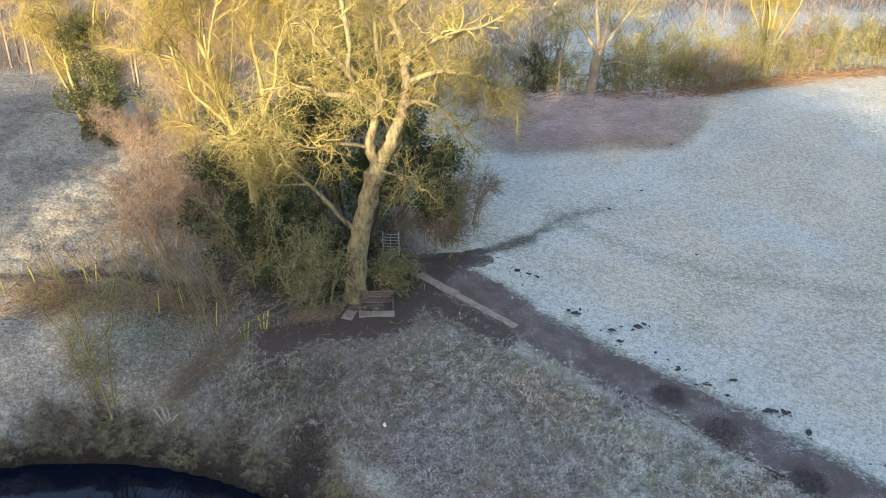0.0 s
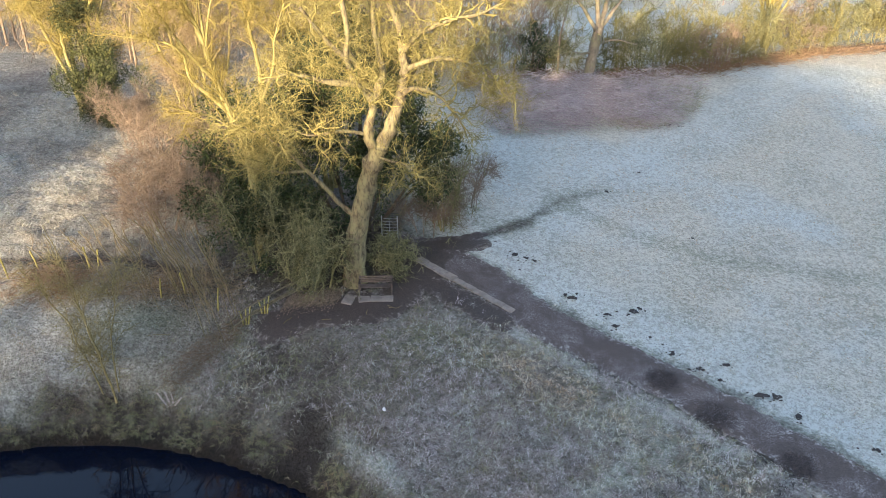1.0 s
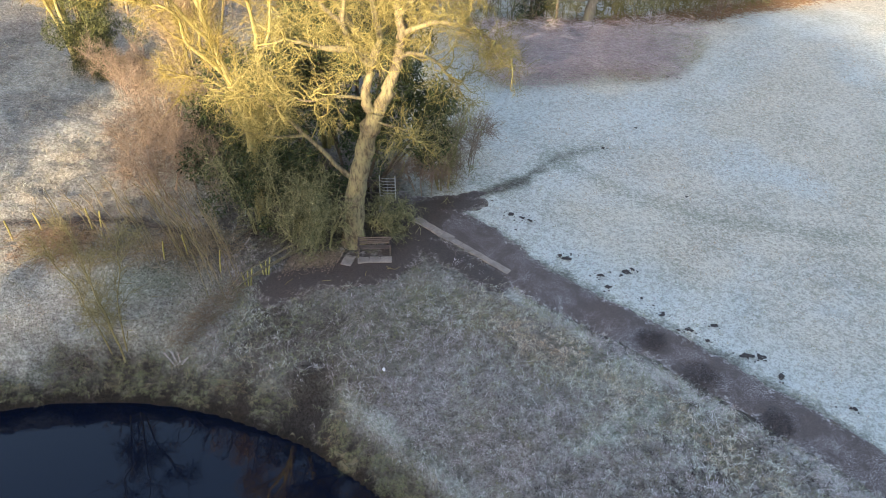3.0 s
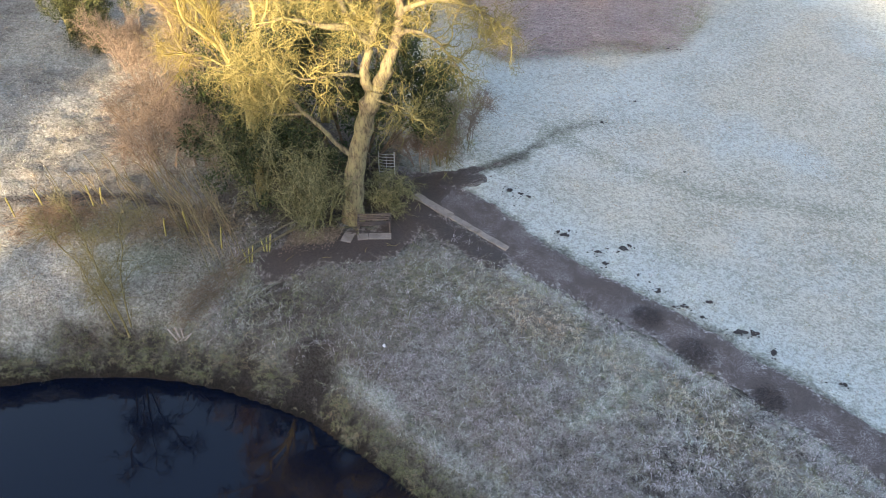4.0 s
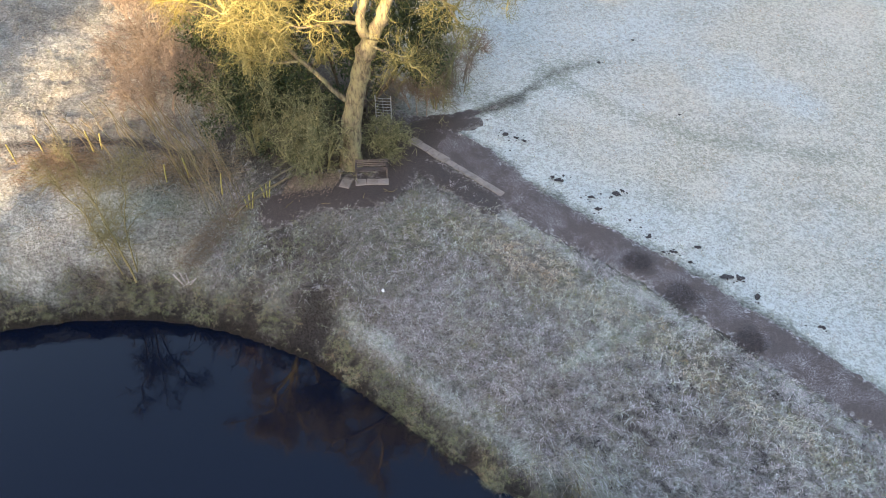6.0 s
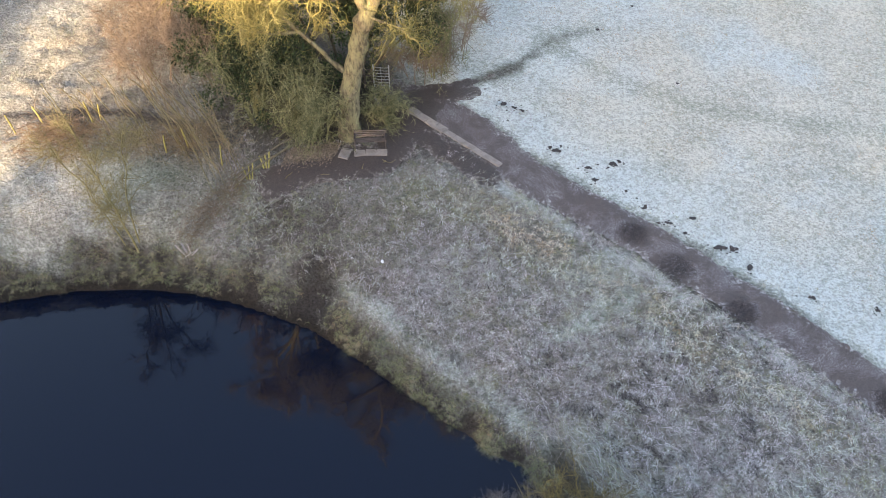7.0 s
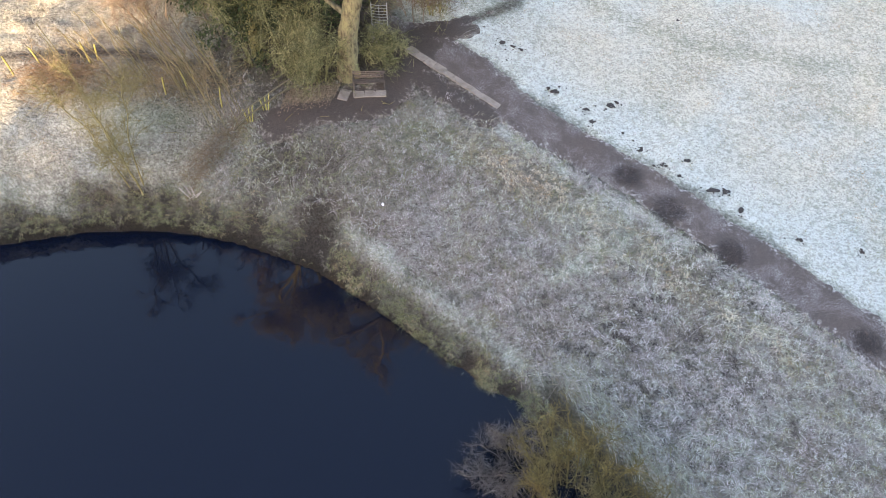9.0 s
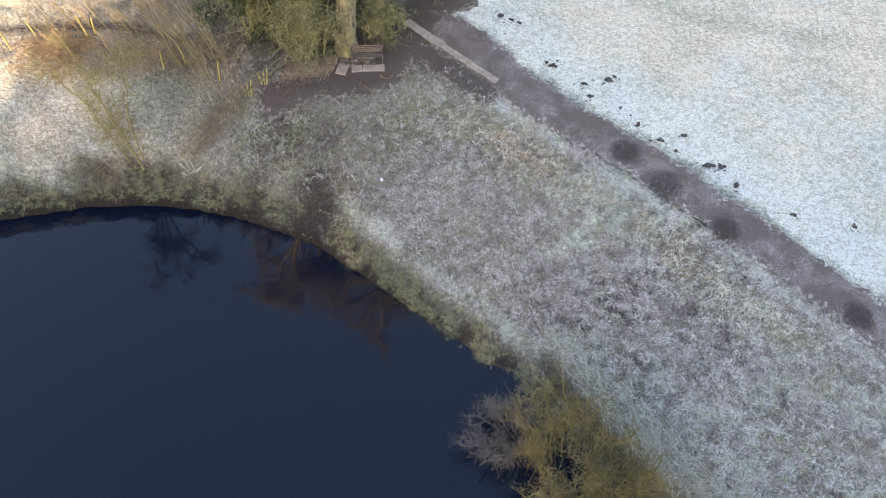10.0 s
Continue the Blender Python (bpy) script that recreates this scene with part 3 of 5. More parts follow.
def overlay(name, mask, box, step, lift, mat, label, category, kind="structure"):
    """A sheet that lies on the ground where its mask is over a half, with a ragged edge that sinks into the turf."""
    gx, gy = np.arange(box[0], box[1], step), np.arange(box[2], box[3], step)
    x, y = [g.ravel() for g in np.meshgrid(gx, gy)]
    m = mask(x, y) + 0.5 * (fractal(x, y, 0.7, 77) - 0.5)
    faces = grid_faces(len(gx), len(gy))
    faces = faces[(m[faces] > 0.25).any(1)]
    used, flat = np.unique(faces, return_inverse=True)
    x, y, m = x[used], y[used], m[used]
    z = land(x, y) + lift * np.clip((m - 0.5) * 3, -1.5, 1) + 0.012 * (lattice(x, y, 0.18, 3) - 0.5)
    return tagged(part(name, mesh_of(name, np.stack([x, y, z], 1), flat.reshape(-1, 4), core=np.clip(m - 0.1, 0, 1.5)), mat), label, category, kind=kind)


overlay("footpath", lambda x, y: 1.5 - line_distance(x, y, PATH_LINE) / (1.15 - 0.15 * smooth(3, 9, x)), (-4, 26, 6, 36), 0.1, 0.03, PATH, "trodden dark soil footpath dusted with frost", "path")
overlay("muddy_clearing", lambda x, y: np.maximum(1.3 - line_distance(x, y, BENCH_WAY) / 1.35, np.maximum(0.9 * (1.4 - np.hypot((x + 0.9) / 1.9, (y - 31.8) / 2.2)), np.maximum(np.maximum(1.25 - line_distance(x, y, SLAB_SIDE) / 0.95, 1.2 - line_distance(x, y, FIELD_PATH[:4]) / 0.75 - 0.85 * smooth(0.6, 4.2, x)), 0.95 * (1.4 - np.hypot((x - 0.6) / 2.4, (y - 33.3 - 0.12 * x) / 0.9))))), (-10, 6, 25, 37), 0.1, 0.035, MUD,
        "bare dark mud trodden round a bench and an oak", "mud")


# ---- trees and shrubs ----
def thing(name, at, label, category, group="", kind=""):
    ob = new(name)
    ob.location = at
    ob.empty_display_size = 0.2
    return tagged(ob, label, category, group, kind)


def local(points, at):
    return np.asarray(points, float) - np.asarray(at, float)


def oak():
    rng = np.random.default_rng(4)
    at = np.array((-4.2, 30.3, foot(-4.2, 30.3) - 0.1))
    big, fine = Wood(), Wood()
    trunk = [(-4.2, 30.3, 1.2), (-4.15, 30.2, 1.9), (-4.02, 30.1, 3.9), (-3.55, 29.9, 5.85), (-3.1, 29.8, 7.45), (-2.77, 29.77, 8.35)]
    limbs = [
        ([(-2.8, 29.77, 8.2), (-3.24, 29.6, 8.95), (-2.93, 29.4, 9.9), (-2.83, 29.3, 10.6), (-3.53, 28.9, 11.35), (-3.81, 28.6, 12.4), (-4.5, 28.2, 13.2), (-5.3, 27.8, 14.4)], 0.25, 0.06),
        ([(-2.83, 29.3, 10.5), (-2.34, 29.6, 11.65), (-2.58, 29.9, 12.25), (-2.85, 30.2, 13.7), (-3.0, 30.5, 15.5), (-3.3, 30.8, 17)], 0.2, 0.06),
        ([(-2.75, 29.77, 8.2), (-2.43, 29.8, 8.8), (-1.98, 29.9, 9.9), (-1.7, 30, 10.7), (-1.53, 30, 11.75), (-1.65, 30.2, 12.5), (-1.68, 30.4, 13.3), (-2.2, 30.6, 14.3), (-2.3, 30.8, 15.6), (-2.1, 31, 17.2)], 0.33, 0.07),
        ([(-1.65, 30.2, 12.4), (-1, 30, 13.15), (0.43, 29.6, 13.8), (1.6, 29.2, 14.0), (2.8, 29, 14.6)], 0.14, 0.04),
        ([(-1.75, 30, 10.5), (-1.4, 29.6, 10.95), (-0.47, 29, 11.1), (0.45, 28.6, 10.4), (1, 28.4, 9.5)], 0.13, 0.03),
        ([(-3.75, 30.0, 4.9), (-4.58, 29.8, 5.57), (-4.99, 29.5, 6.43), (-5.86, 29.2, 7.49), (-6.59, 29.0, 8.44), (-7.46, 28.9, 9.16), (-8.34, 28.8, 9.59), (-8.88, 28.7, 9.78)], 0.13, 0.03),
        ([(-5.86, 29.2, 7.49), (-6.92, 29.0, 7.43), (-7.82, 28.8, 7.70), (-8.62, 28.7, 7.91)], 0.085, 0.025),
        ([(-6.59, 29.0, 8.44), (-6.80, 29.2, 9.25), (-7.00, 29.4, 10.17)], 0.07, 0.02),
        ([(-3.5, 28.9, 11.3), (-4.6, 28.3, 11.5), (-5.8, 28.0, 12.0), (-6.9, 27.6, 11.7)], 0.15, 0.04),
        ([(-3.2, 29.6, 9.0), (-4.2, 28.9, 9.4), (-5.4, 28.4, 9.2), (-6.2, 28.2, 9.7)], 0.09, 0.025),
        ([(-2.0, 29.9, 9.9), (-1.5, 31, 11), (-0.5, 32, 12.6), (0.8, 33, 14.4)], 0.2, 0.05),
        ([(-2.8, 29.9, 10.4), (-3.8, 31, 12), (-5.2, 32, 13.5), (-6.4, 32.8, 15.2)], 0.2, 0.05),
        ([(-2.9, 29.7, 8.0), (-2.2, 29.2, 7.9), (-1.5, 28.9, 7.9), (-0.8, 28.8, 7.3)], 0.07, 0.02),
        ([(-2.2, 30.6, 14.3), (-1.0, 30.2, 15.4), (0.6, 29.8, 16.6), (1.8, 29.6, 17.4)], 0.13, 0.04),
        ([(-1.6, 30.0, 11.6), (-0.2, 29.7, 12.3), (1.2, 29.4, 12.1), (2.4, 29.2, 11.5), (3.1, 29.0, 10.8)], 0.12, 0.03),
        ([(-3.8, 28.6, 12.4), (-3.6, 28.2, 13.8), (-3.9, 28.0, 15.4), (-4.4, 28.0, 16.8)], 0.14, 0.04),
    ]
    q, _ = limb(rng, local(trunk, at), 0.47, 0.40, big, 16, 0.05)
    big.tube(np.array([(0, 0, -0.2), (0.01, 0, 0.2), (0.03, -0.02, 0.9)]), [0.76, 0.60, 0.48], 16)
    made, arms = [], []
    for p, a, b in limbs:
        arms.append(Wood())
        made.append(limb(rng, local(p, at), a, b, arms[-1], 8))
    grow_crown(rng, fine, fine, made, 300, 2.3, 0.042, 5600, 0.85, 17000, 0.40, 0.0110, lift=0.05, wiggle=0.6, droop=0.1, kink=0.17, detail=(4, 2), start=0.3)
    tree = thing("oak_tree", at, "large bare oak with lichen-yellow limbs beside a bench", "tree")
    part("trunk", big.mesh("oak_trunk"), BARK, tree)
    for arm in arms:
        part("limb", arm.mesh("limb"), BARK, tree)
    part("crown", fine.mesh("oak_crown"), TWIG_OAK, tree, "dense bare lichen-covered twigs")


def bare_tree(name, x, y, height, label, seed, stems, spread_r, bark, twig, boughs=60, twigs=2200, fines=9000, r0=0.14, lean=(0, 0), bough_len=2.0, lift=0.18, twig_len=0.9, fine_len=0.4,
              thin=0.0165, angle=0.75, droop=0.0, category="tree", group="", base_r=0.3, wiggle=0.25, start=0.25, kink=0.08, detail=(2, 1)):
    rng = np.random.default_rng(seed)
    big, fine = Wood(), Wood()
    limbs, poles = [], []
    for k in range(stems):
        pole = Wood() if stems > 1 else big
        poles.append(pole)
        a = k * 2 * math.pi / stems + rng.random()
        out = spread_r * (0.45 + 0.7 * rng.random())
        h = height * (0.75 + 0.3 * rng.random()) if stems > 1 else height
        top = np.array((math.cos(a) * out + lean[0], math.sin(a) * out + lean[1], h))
        root = np.array((math.cos(a) * base_r * (stems > 1), math.sin(a) * base_r * (stems > 1), -0.15))
        s = np.linspace(0, 1, 7)[:, None]
        p = root + (top - root) * np.concatenate([s ** 1.5, s ** 1.5, s], 1) + rng.normal(size=(7, 3)) * 0.035 * height * s * (1 - s * 0.3)
        limbs.append(limb(rng, p, r0 * (0.8 + 0.4 * rng.random()), 0.02, pole, 6))
    grow_crown(rng, big if stems == 1 else fine, fine, limbs, boughs, bough_len, max(0.018, r0 * 0.22), twigs, twig_len, fines, fine_len, thin, lift, angle, droop, start, wiggle, kink=kink, detail=detail)
    tree = thing(name, (x, y, foot(x, y)), label, category, group)
    for pole in poles:
        part("trunk" if stems == 1 else "stem", pole.mesh("stem"), bark, tree)
    part("crown", fine.mesh("twigs"), twig, tree)
    return tree


def evergreen(name, x, y, blobs, count, leaf, mat, label, seed, category="shrub"):
    rng = np.random.default_rng(seed)
    at = np.array((x, y, foot(x, y)))
    centres, sizes = [], []
    for bx, by, bz, r in blobs:
        for _ in range(9):
            centres.append((bx + rng.normal() * r * 0.55, by + rng.normal() * r * 0.55, bz + rng.normal() * r * 0.5))
            sizes.append(r * (0.35 + 0.3 * rng.random()))
    tree = thing(name, at, label, category)
    for bx, by, bz, r in blobs:
        big = Wood()
        limb(rng, [(bx * 0.2, by * 0.2, -0.2), (bx * 0.6, by * 0.6, bz * 0.5), (bx, by, bz)], 0.1, 0.03, big, 6)
        part("stem", big.mesh("stem"), BARK_DARK, tree)
    part("foliage", leaves(rng, centres, sizes, count, leaf), mat, tree)
    return tree


oak()
# dark evergreen thicket behind the oak
evergreen("holly_thicket", -4.5, 34.5, [(-3.2, -1.4, 2.4, 2.0), (0.2, 0.2, 2.8, 2.1), (-1.5, 0.4, 5.2, 2.0), (1.8, 0.3, 4.8, 1.7), (3.6, 0.3, 2.8, 1.6), (-4.6, -1.0, 4.4, 1.6), (0.4, 0.4, 7.2, 1.6), (-5.5, -1.4, 2.2, 1.8),
                                          (-1.9, -1.8, 1.4, 1.5), (-3.4, -0.6, 6.6, 1.5), (2.6, 0.5, 6.4, 1.4), (4.4, 0.5, 4.6, 1.3), (0.6, 0.8, 9.4, 1.4), (-1.8, 0.4, 8.8, 1.5), (-4.8, -0.6, 6.8, 1.4),
                                          (-6.4, -0.8, 4.2, 1.3), (2.0, 0.8, 8.6, 1.3), (-3.4, -2.4, 1.6, 1.5), (-5.0, -2.4, 1.6, 1.3)], 66000, 0.092, LEAF_DARK,
          "dark green holly thicket under bare trees", 11)
# mossy hawthorns round the oak's foot
for k, (x, y, h, w) in enumerate([(-7.2, 30.6, 5.2, 2.4), (-9.0, 31.2, 4.8, 2.0), (-5.6, 29.9, 3.8, 1.8), (-2.4, 31.3, 1.0, 0.9), (0.2, 34.9, 4.6, 1.8), (-6.3, 29.6, 2.6, 1.9)]):
    bare_tree("hawthorn", x, y, h, "leafless hawthorn with green mossy twigs", 20 + k, 6, w, TWIG_MOSS, TWIG_MOSS, 70, 650, 1600, 0.055, bough_len=1.9, lift=0.02, twig_len=0.6, fine_len=0.27, thin=0.0120, angle=1.0,
              category="shrub", group="mossy hawthorns", wiggle=0.9, droop=0.2, start=0.12, kink=0.24, detail=(4, 2))


def limbed_tree(name, at, label, seed, limbs, bark, twig, boughs, bough_len, twigs, fines, thin, lift=0.15, angle=0.7, wiggle=0.3, kink=0.1, detail=(2, 1), twig_len=0.9, fine_len=0.42, droop=0.0, start=0.3):
    """A tree whose trunk (the first) and limbs follow given lines."""
    rng = np.random.default_rng(seed)
    at = np.array((at[0], at[1], foot(*at) - 0.1))
    trunk, fine, arms, made = Wood(), Wood(), [], []
    limb(rng, local(limbs[0][0], at), limbs[0][1], limbs[0][2], trunk, 12, 0.06)
    for p, a, b in limbs[1:]:
        arms.append(Wood())
        made.append(limb(rng, local(p, at), a, b, arms[-1], 7))
    grow_crown(rng, fine, fine, made, boughs, bough_len, 0.032, twigs, twig_len, fines, fine_len, thin, lift, angle, droop, start, wiggle, kink=kink, detail=detail)
    tree = thing(name, at, label, "tree")
    part("trunk", trunk.mesh("trunk"), bark, tree)
    for arm in arms:
        part("limb", arm.mesh("limb"), bark, tree)
    part("crown", fine.mesh("twigs"), twig, tree)


# sunlit stems beside the oak
limbed_tree("ash_tree", (-8.9, 31.5), "tall bare forked ash with sunlit mossy limbs", 31, [
    ([(-8.9, 31.5, 1.6), (-8.92, 31.5, 4.6), (-8.9, 31.6, 6.3), (-9.06, 31.6, 8.0), (-9.61, 31.6, 9.4)], 0.26, 0.19),
    ([(-9.5, 31.6, 9.2), (-10.08, 31.6, 10.94), (-10.31, 31.5, 12.6), (-10.89, 31.4, 14.2), (-11.2, 31.2, 15.8)], 0.17, 0.04),
    ([(-10.31, 31.5, 12.5), (-10.39, 31.8, 13.98), (-10.41, 32.0, 16.2)], 0.07, 0.02),
    ([(-10.28, 31.5, 12.3), (-9.84, 31.2, 13.99), (-9.09, 31.0, 15.6)], 0.065, 0.02),
    ([(-8.9, 31.7, 6.2), (-8.23, 31.8, 8.17), (-8.13, 31.9, 9.99), (-8.19, 32.0, 11.9), (-8.52, 32.1, 13.24), (-8.04, 32.2, 14.6), (-7.8, 32.3, 16.4)], 0.15, 0.03),
    ([(-9.61, 31.6, 9.4), (-10.38, 31.2, 10.4), (-11.1, 31.0, 11.06), (-11.0, 30.9, 12.25), (-11.8, 30.6, 12.8), (-13.3, 30.2, 13.0)], 0.10, 0.025),
    ([(-10.08, 31.6, 10.9), (-10.81, 31.2, 11.9), (-11.62, 31.0, 13.3), (-12.15, 30.8, 14.2)], 0.09, 0.025),
    ([(-9.06, 31.6, 8.0), (-9.72, 31.0, 9.2), (-10.54, 30.6, 9.65), (-11.33, 30.2, 9.82)], 0.08, 0.02),
    ([(-9.05, 31.6, 7.4), (-9.15, 31.0, 8.65), (-9.47, 30.6, 10.3), (-9.83, 30.4, 10.9)], 0.07, 0.02),
    ([(-8.13, 31.9, 10.0), (-7.4, 31.6, 11.4), (-7.2, 31.4, 12.9), (-6.6, 31.2, 14.2)], 0.08, 0.02),
], BARK_ASH, TWIG_GOLD, 110, 2.2, 3200, 13000, 0.0088)
bare_tree("ash_tree", -14.0, 41.0, 14.5, "broad bare tree with pale golden fine twigs", 32, 6, 4.0, BARK_ASH, TWIG_TAN, 110, 3800, 14000, 0.13, lean=(0, 0), bough_len=3.0, twig_len=1.1, fine_len=0.5, thin=0.0115, wiggle=0.35, kink=0.12)
bare_tree("ash_tree", -6.5, 39.0, 16, "broad bare tree with golden fine twigs", 33, 4, 4.2, BARK_ASH, TWIG_GOLD, 90, 3500, 13000, 0.15, bough_len=3.0, twig_len=1.1, fine_len=0.5, thin=0.0125, wiggle=0.35, kink=0.12)
bare_tree("ash_tree", -25.0, 49.0, 13, "bare yellow-twigged tree beside an ivy-covered trunk", 34, 5, 4.2, BARK_ASH, TWIG_GOLD, 90, 3400, 12000, 0.16, bough_len=3.2, twig_len=1.1, fine_len=0.5, thin=0.0140, wiggle=0.4, droop=0.1, kink=0.14)
evergreen("ivy_clad_trunk", -23.3, 47.8, [(0, 0, 1.4, 1.5), (0.1, 0, 3.6, 1.5), (-0.5, 0, 5.4, 1.3), (-0.9, 0.1, 7.2, 1.0), (0.5, -0.3, 0.8, 1.4), (0.3, 0, 2.5, 1.5)], 26000, 0.075, LEAF_IVY, "tree trunk wrapped thickly in dark ivy", 35, "tree")
# brown scrub
for k, (x, y, h, w) in enumerate([(-17.2, 41.0, 3.8, 2.2), (-14.6, 37.6, 3.8, 2.2), (-12.6, 34.8, 3.8, 2.0), (-15.9, 36.0, 2.8, 1.8), (-11.2, 37.0, 5.6, 2.4), (-10.8, 33.2, 3.8, 1.8), (-19.6, 44.0, 3.0, 1.9), (-14.6, 33.6, 2.4, 1.8), (-13.6, 40.2, 4.6, 2.2), (-0.6, 34.6, 1.5, 1.3), (1.2, 36.6, 3.0, 1.7)]):
    bare_tree("scrub_willow", x, y, h, "leafless reddish-brown willow scrub", 40 + k, 10, w, TWIG_SCRUB, TWIG_SCRUB, 46, 900, 2700, 0.022, bough_len=1.5, lift=0.16, twig_len=0.8, fine_len=0.42, thin=0.0098, angle=0.7,
              category="shrub", group="willow scrub", wiggle=0.4, kink=0.14, base_r=0.7)
# young shoots in front
for k, (x, y, h) in enumerate([(-13.0, 28.9, 3.6), (-11.4, 29.0, 3.8), (-9.9, 27.3, 4.8), (-14.8, 29.8, 3.2), (-17.0, 29.7, 2.6), (-12.2, 30.0, 3.6), (-10.6, 28.6, 3.4)]):
    bare_tree("willow_shoots", x, y, h, "upright yellow-green willow shoots from a cut stool", 50 + k, 6, 1.1, TWIG_PALE, TWIG_TAN, 5, 50, 150, 0.014, base_r=0.8, lean=(-1.3, 0.5), bough_len=1.0, lift=0.3, twig_len=0.6, fine_len=0.3,
              thin=0.0085, angle=0.5, category="shrub", group="willow shoots")
# tree on the pond's bank
bare_tree("bank_willow", -14.4, 25.1, 6.4, "slender leaning bare tree on the pond bank", 61, 4, 2.1, TWIG_YELLOW, TWIG_YELLOW, 46, 800, 3600, 0.043, lean=(-1.2, 0.3), bough_len=1.7, lift=0.16, twig_len=0.8, fine_len=0.4, thin=0.0085, base_r=0.3, wiggle=0.35, kink=0.12)
# willow bush at the water's edge
bush = bare_tree("willow_bush", 5.0, 9.7, 3.3, "golden-twigged willow bush leaning over the water", 71, 26, 2.5, TWIG_WILLOW, TWIG_WILLOW, 130, 3000, 6500, 0.026, bough_len=1.3, lift=0.22, twig_len=0.6, fine_len=0.3, thin=0.0062, category="shrub", angle=0.55, kink=0.16, detail=(3, 1), wiggle=0.35, base_r=0.8)
copy_thing(bush, pose(6.2, 7.2, foot(6.2, 7.2), 0, 0, 130))
bare_tree("grey_bush", 3.1, 11.2, 1.7, "grey frosted twiggy bush hanging over the water", 72, 12, 1.5, TWIG_GREY, TWIG_GREY, 80, 1800, 7000, 0.013, lean=(-0.6, 0), bough_len=0.9, lift=0.05, twig_len=0.45, fine_len=0.24, thin=0.0048, category="shrub", wiggle=0.4, kink=0.15)

# ---- hedge and trees beyond the field ----
limbed_tree("field_oak", (12.2, 59.3), "bare oak with a pale trunk in a field hedge", 81, [
    ([(12.2, 59.3, 5.0), (12.35, 59.3, 6.4), (12.6, 59.3, 8.0), (12.85, 59.3, 9.6)], 0.48, 0.36),
    ([(12.8, 59.3, 9.3), (12.3, 59.0, 12.0), (12.1, 58.7, 14.0), (11.6, 58.4, 16.0)], 0.22, 0.05),
    ([(12.9, 59.3, 9.3), (13.4, 59.6, 12.0), (13.3, 59.8, 14.2), (13.8, 60, 16.4)], 0.24, 0.05),
    ([(12.6, 59.2, 9.0), (11.4, 58.5, 10.8), (9.8, 57.8, 12.6), (8.4, 57.2, 12.2)], 0.17, 0.04),
    ([(13.0, 59.4, 9.4), (14.6, 60, 11.5), (16.0, 60.4, 13.2), (17.2, 60.4, 14.8)], 0.17, 0.04),
    ([(12.5, 59.2, 7.5), (11.2, 58.6, 7.3), (9.9, 58.2, 8.0), (9.0, 58.0, 7.6)], 0.10, 0.03),
    ([(12.7, 59.2, 8.0), (14.2, 58.8, 8.6), (15.6, 58.4, 8.1), (16.4, 58.2, 8.5)], 0.10, 0.03),
], BARK_GREY, TWIG_MOSS, 90, 2.8, 1800, 5000, 0.0180, lift=0.04, angle=1.0, wiggle=0.6, kink=0.2, detail=(3, 1), twig_len=1.1, fine_len=0.5)
evergreen("holly_bush", 7.8, 61.5, [(0, 0, 0.9, 1.3), (0, 0, 2.4, 1.0), (0.1, 0, 3.6, 0.6)], 7000, 0.08, LEAF_DARK, "small dark green holly bush in a hedge", 82)
hedge = []
for k in range(4):
    hedge.append(bare_tree("hedge_shrub", 14.5 + 3.2 * k, 61.5 + 0.9 * k, 4.0 + 0.4 * (k % 3), "overgrown leafless hedge shrub with olive twigs", 90 + k, 8, 2.0, TWIG_OLIVE, (TWIG_OLIVE, TWIG_MOSS, TWIG_OLIVE, TWIG_SCRUB)[k], 36, 480, 1050,
                           0.03, bough_len=1.7, lift=0.06, twig_len=0.9, fine_len=0.5, start=0.03, angle=1.0, thin=0.0210, category="shrub", group="hedge shrubs", wiggle=0.55, kink=0.2, base_r=1.0))
rng = np.random.default_rng(5)
for k, (x, y) in enumerate([(27, 66.5), (30, 69), (33, 70.5), (36, 73), (39.5, 75.5), (43, 77), (47, 79), (51, 80), (10, 61.5), (5, 60), (1.5, 59), (-2, 57), (24, 69), (16.5, 63.5), (55, 81), (60, 83), (21, 65.5), (26, 68.5), (31.5, 73), (37, 77.5), (41, 80), (45, 81.5), (49, 83), (53, 85), (57, 86), (63, 87)]):
    copy_thing(hedge[k % 4], pose(x, y, foot(x, y), 0, 0, rng.random() * 360) @ Matrix.Diagonal((1, 1, 0.85 + 0.4 * rng.random(), 1)))
bare_tree("field_maple", 34.0, 76.0, 13, "sunlit yellow bare tree standing in a hedge", 99, 9, 4.0, BARK_ASH, TWIG_GOLD, 80, 2200, 7000, 0.14, bough_len=2.6, lift=0.25, twig_len=1.2, fine_len=0.6, thin=0.018, angle=0.5)


def thicket(name, label, category, x, y, length, radius, mat, seed, hump=0.8):
    """A low tangle of arching canes."""
    r = np.random.default_rng(seed)
    n = len(x)
    z = land(x, y)
    wood = Wood()
    a = r.random(n) * 2 * np.pi
    way = unit(np.stack([np.cos(a), np.sin(a), 0.25 + 0.9 * r.random(n)], 1))
    ln = length * (0.5 + r.random(n))
    lifted = z + hump * r.random(n) * (0.4 + fractal(x, y, 2.5, seed))
    wood.twigs(np.stack([x, y, lifted], 1), way, ln, np.full(n, radius), np.stack([np.cos(a), np.sin(a), np.full(n, -1.1)], 1) * (ln * 0.55)[:, None])
    return tagged(part(name, wood.mesh(name), mat), label, category, kind="stuff")


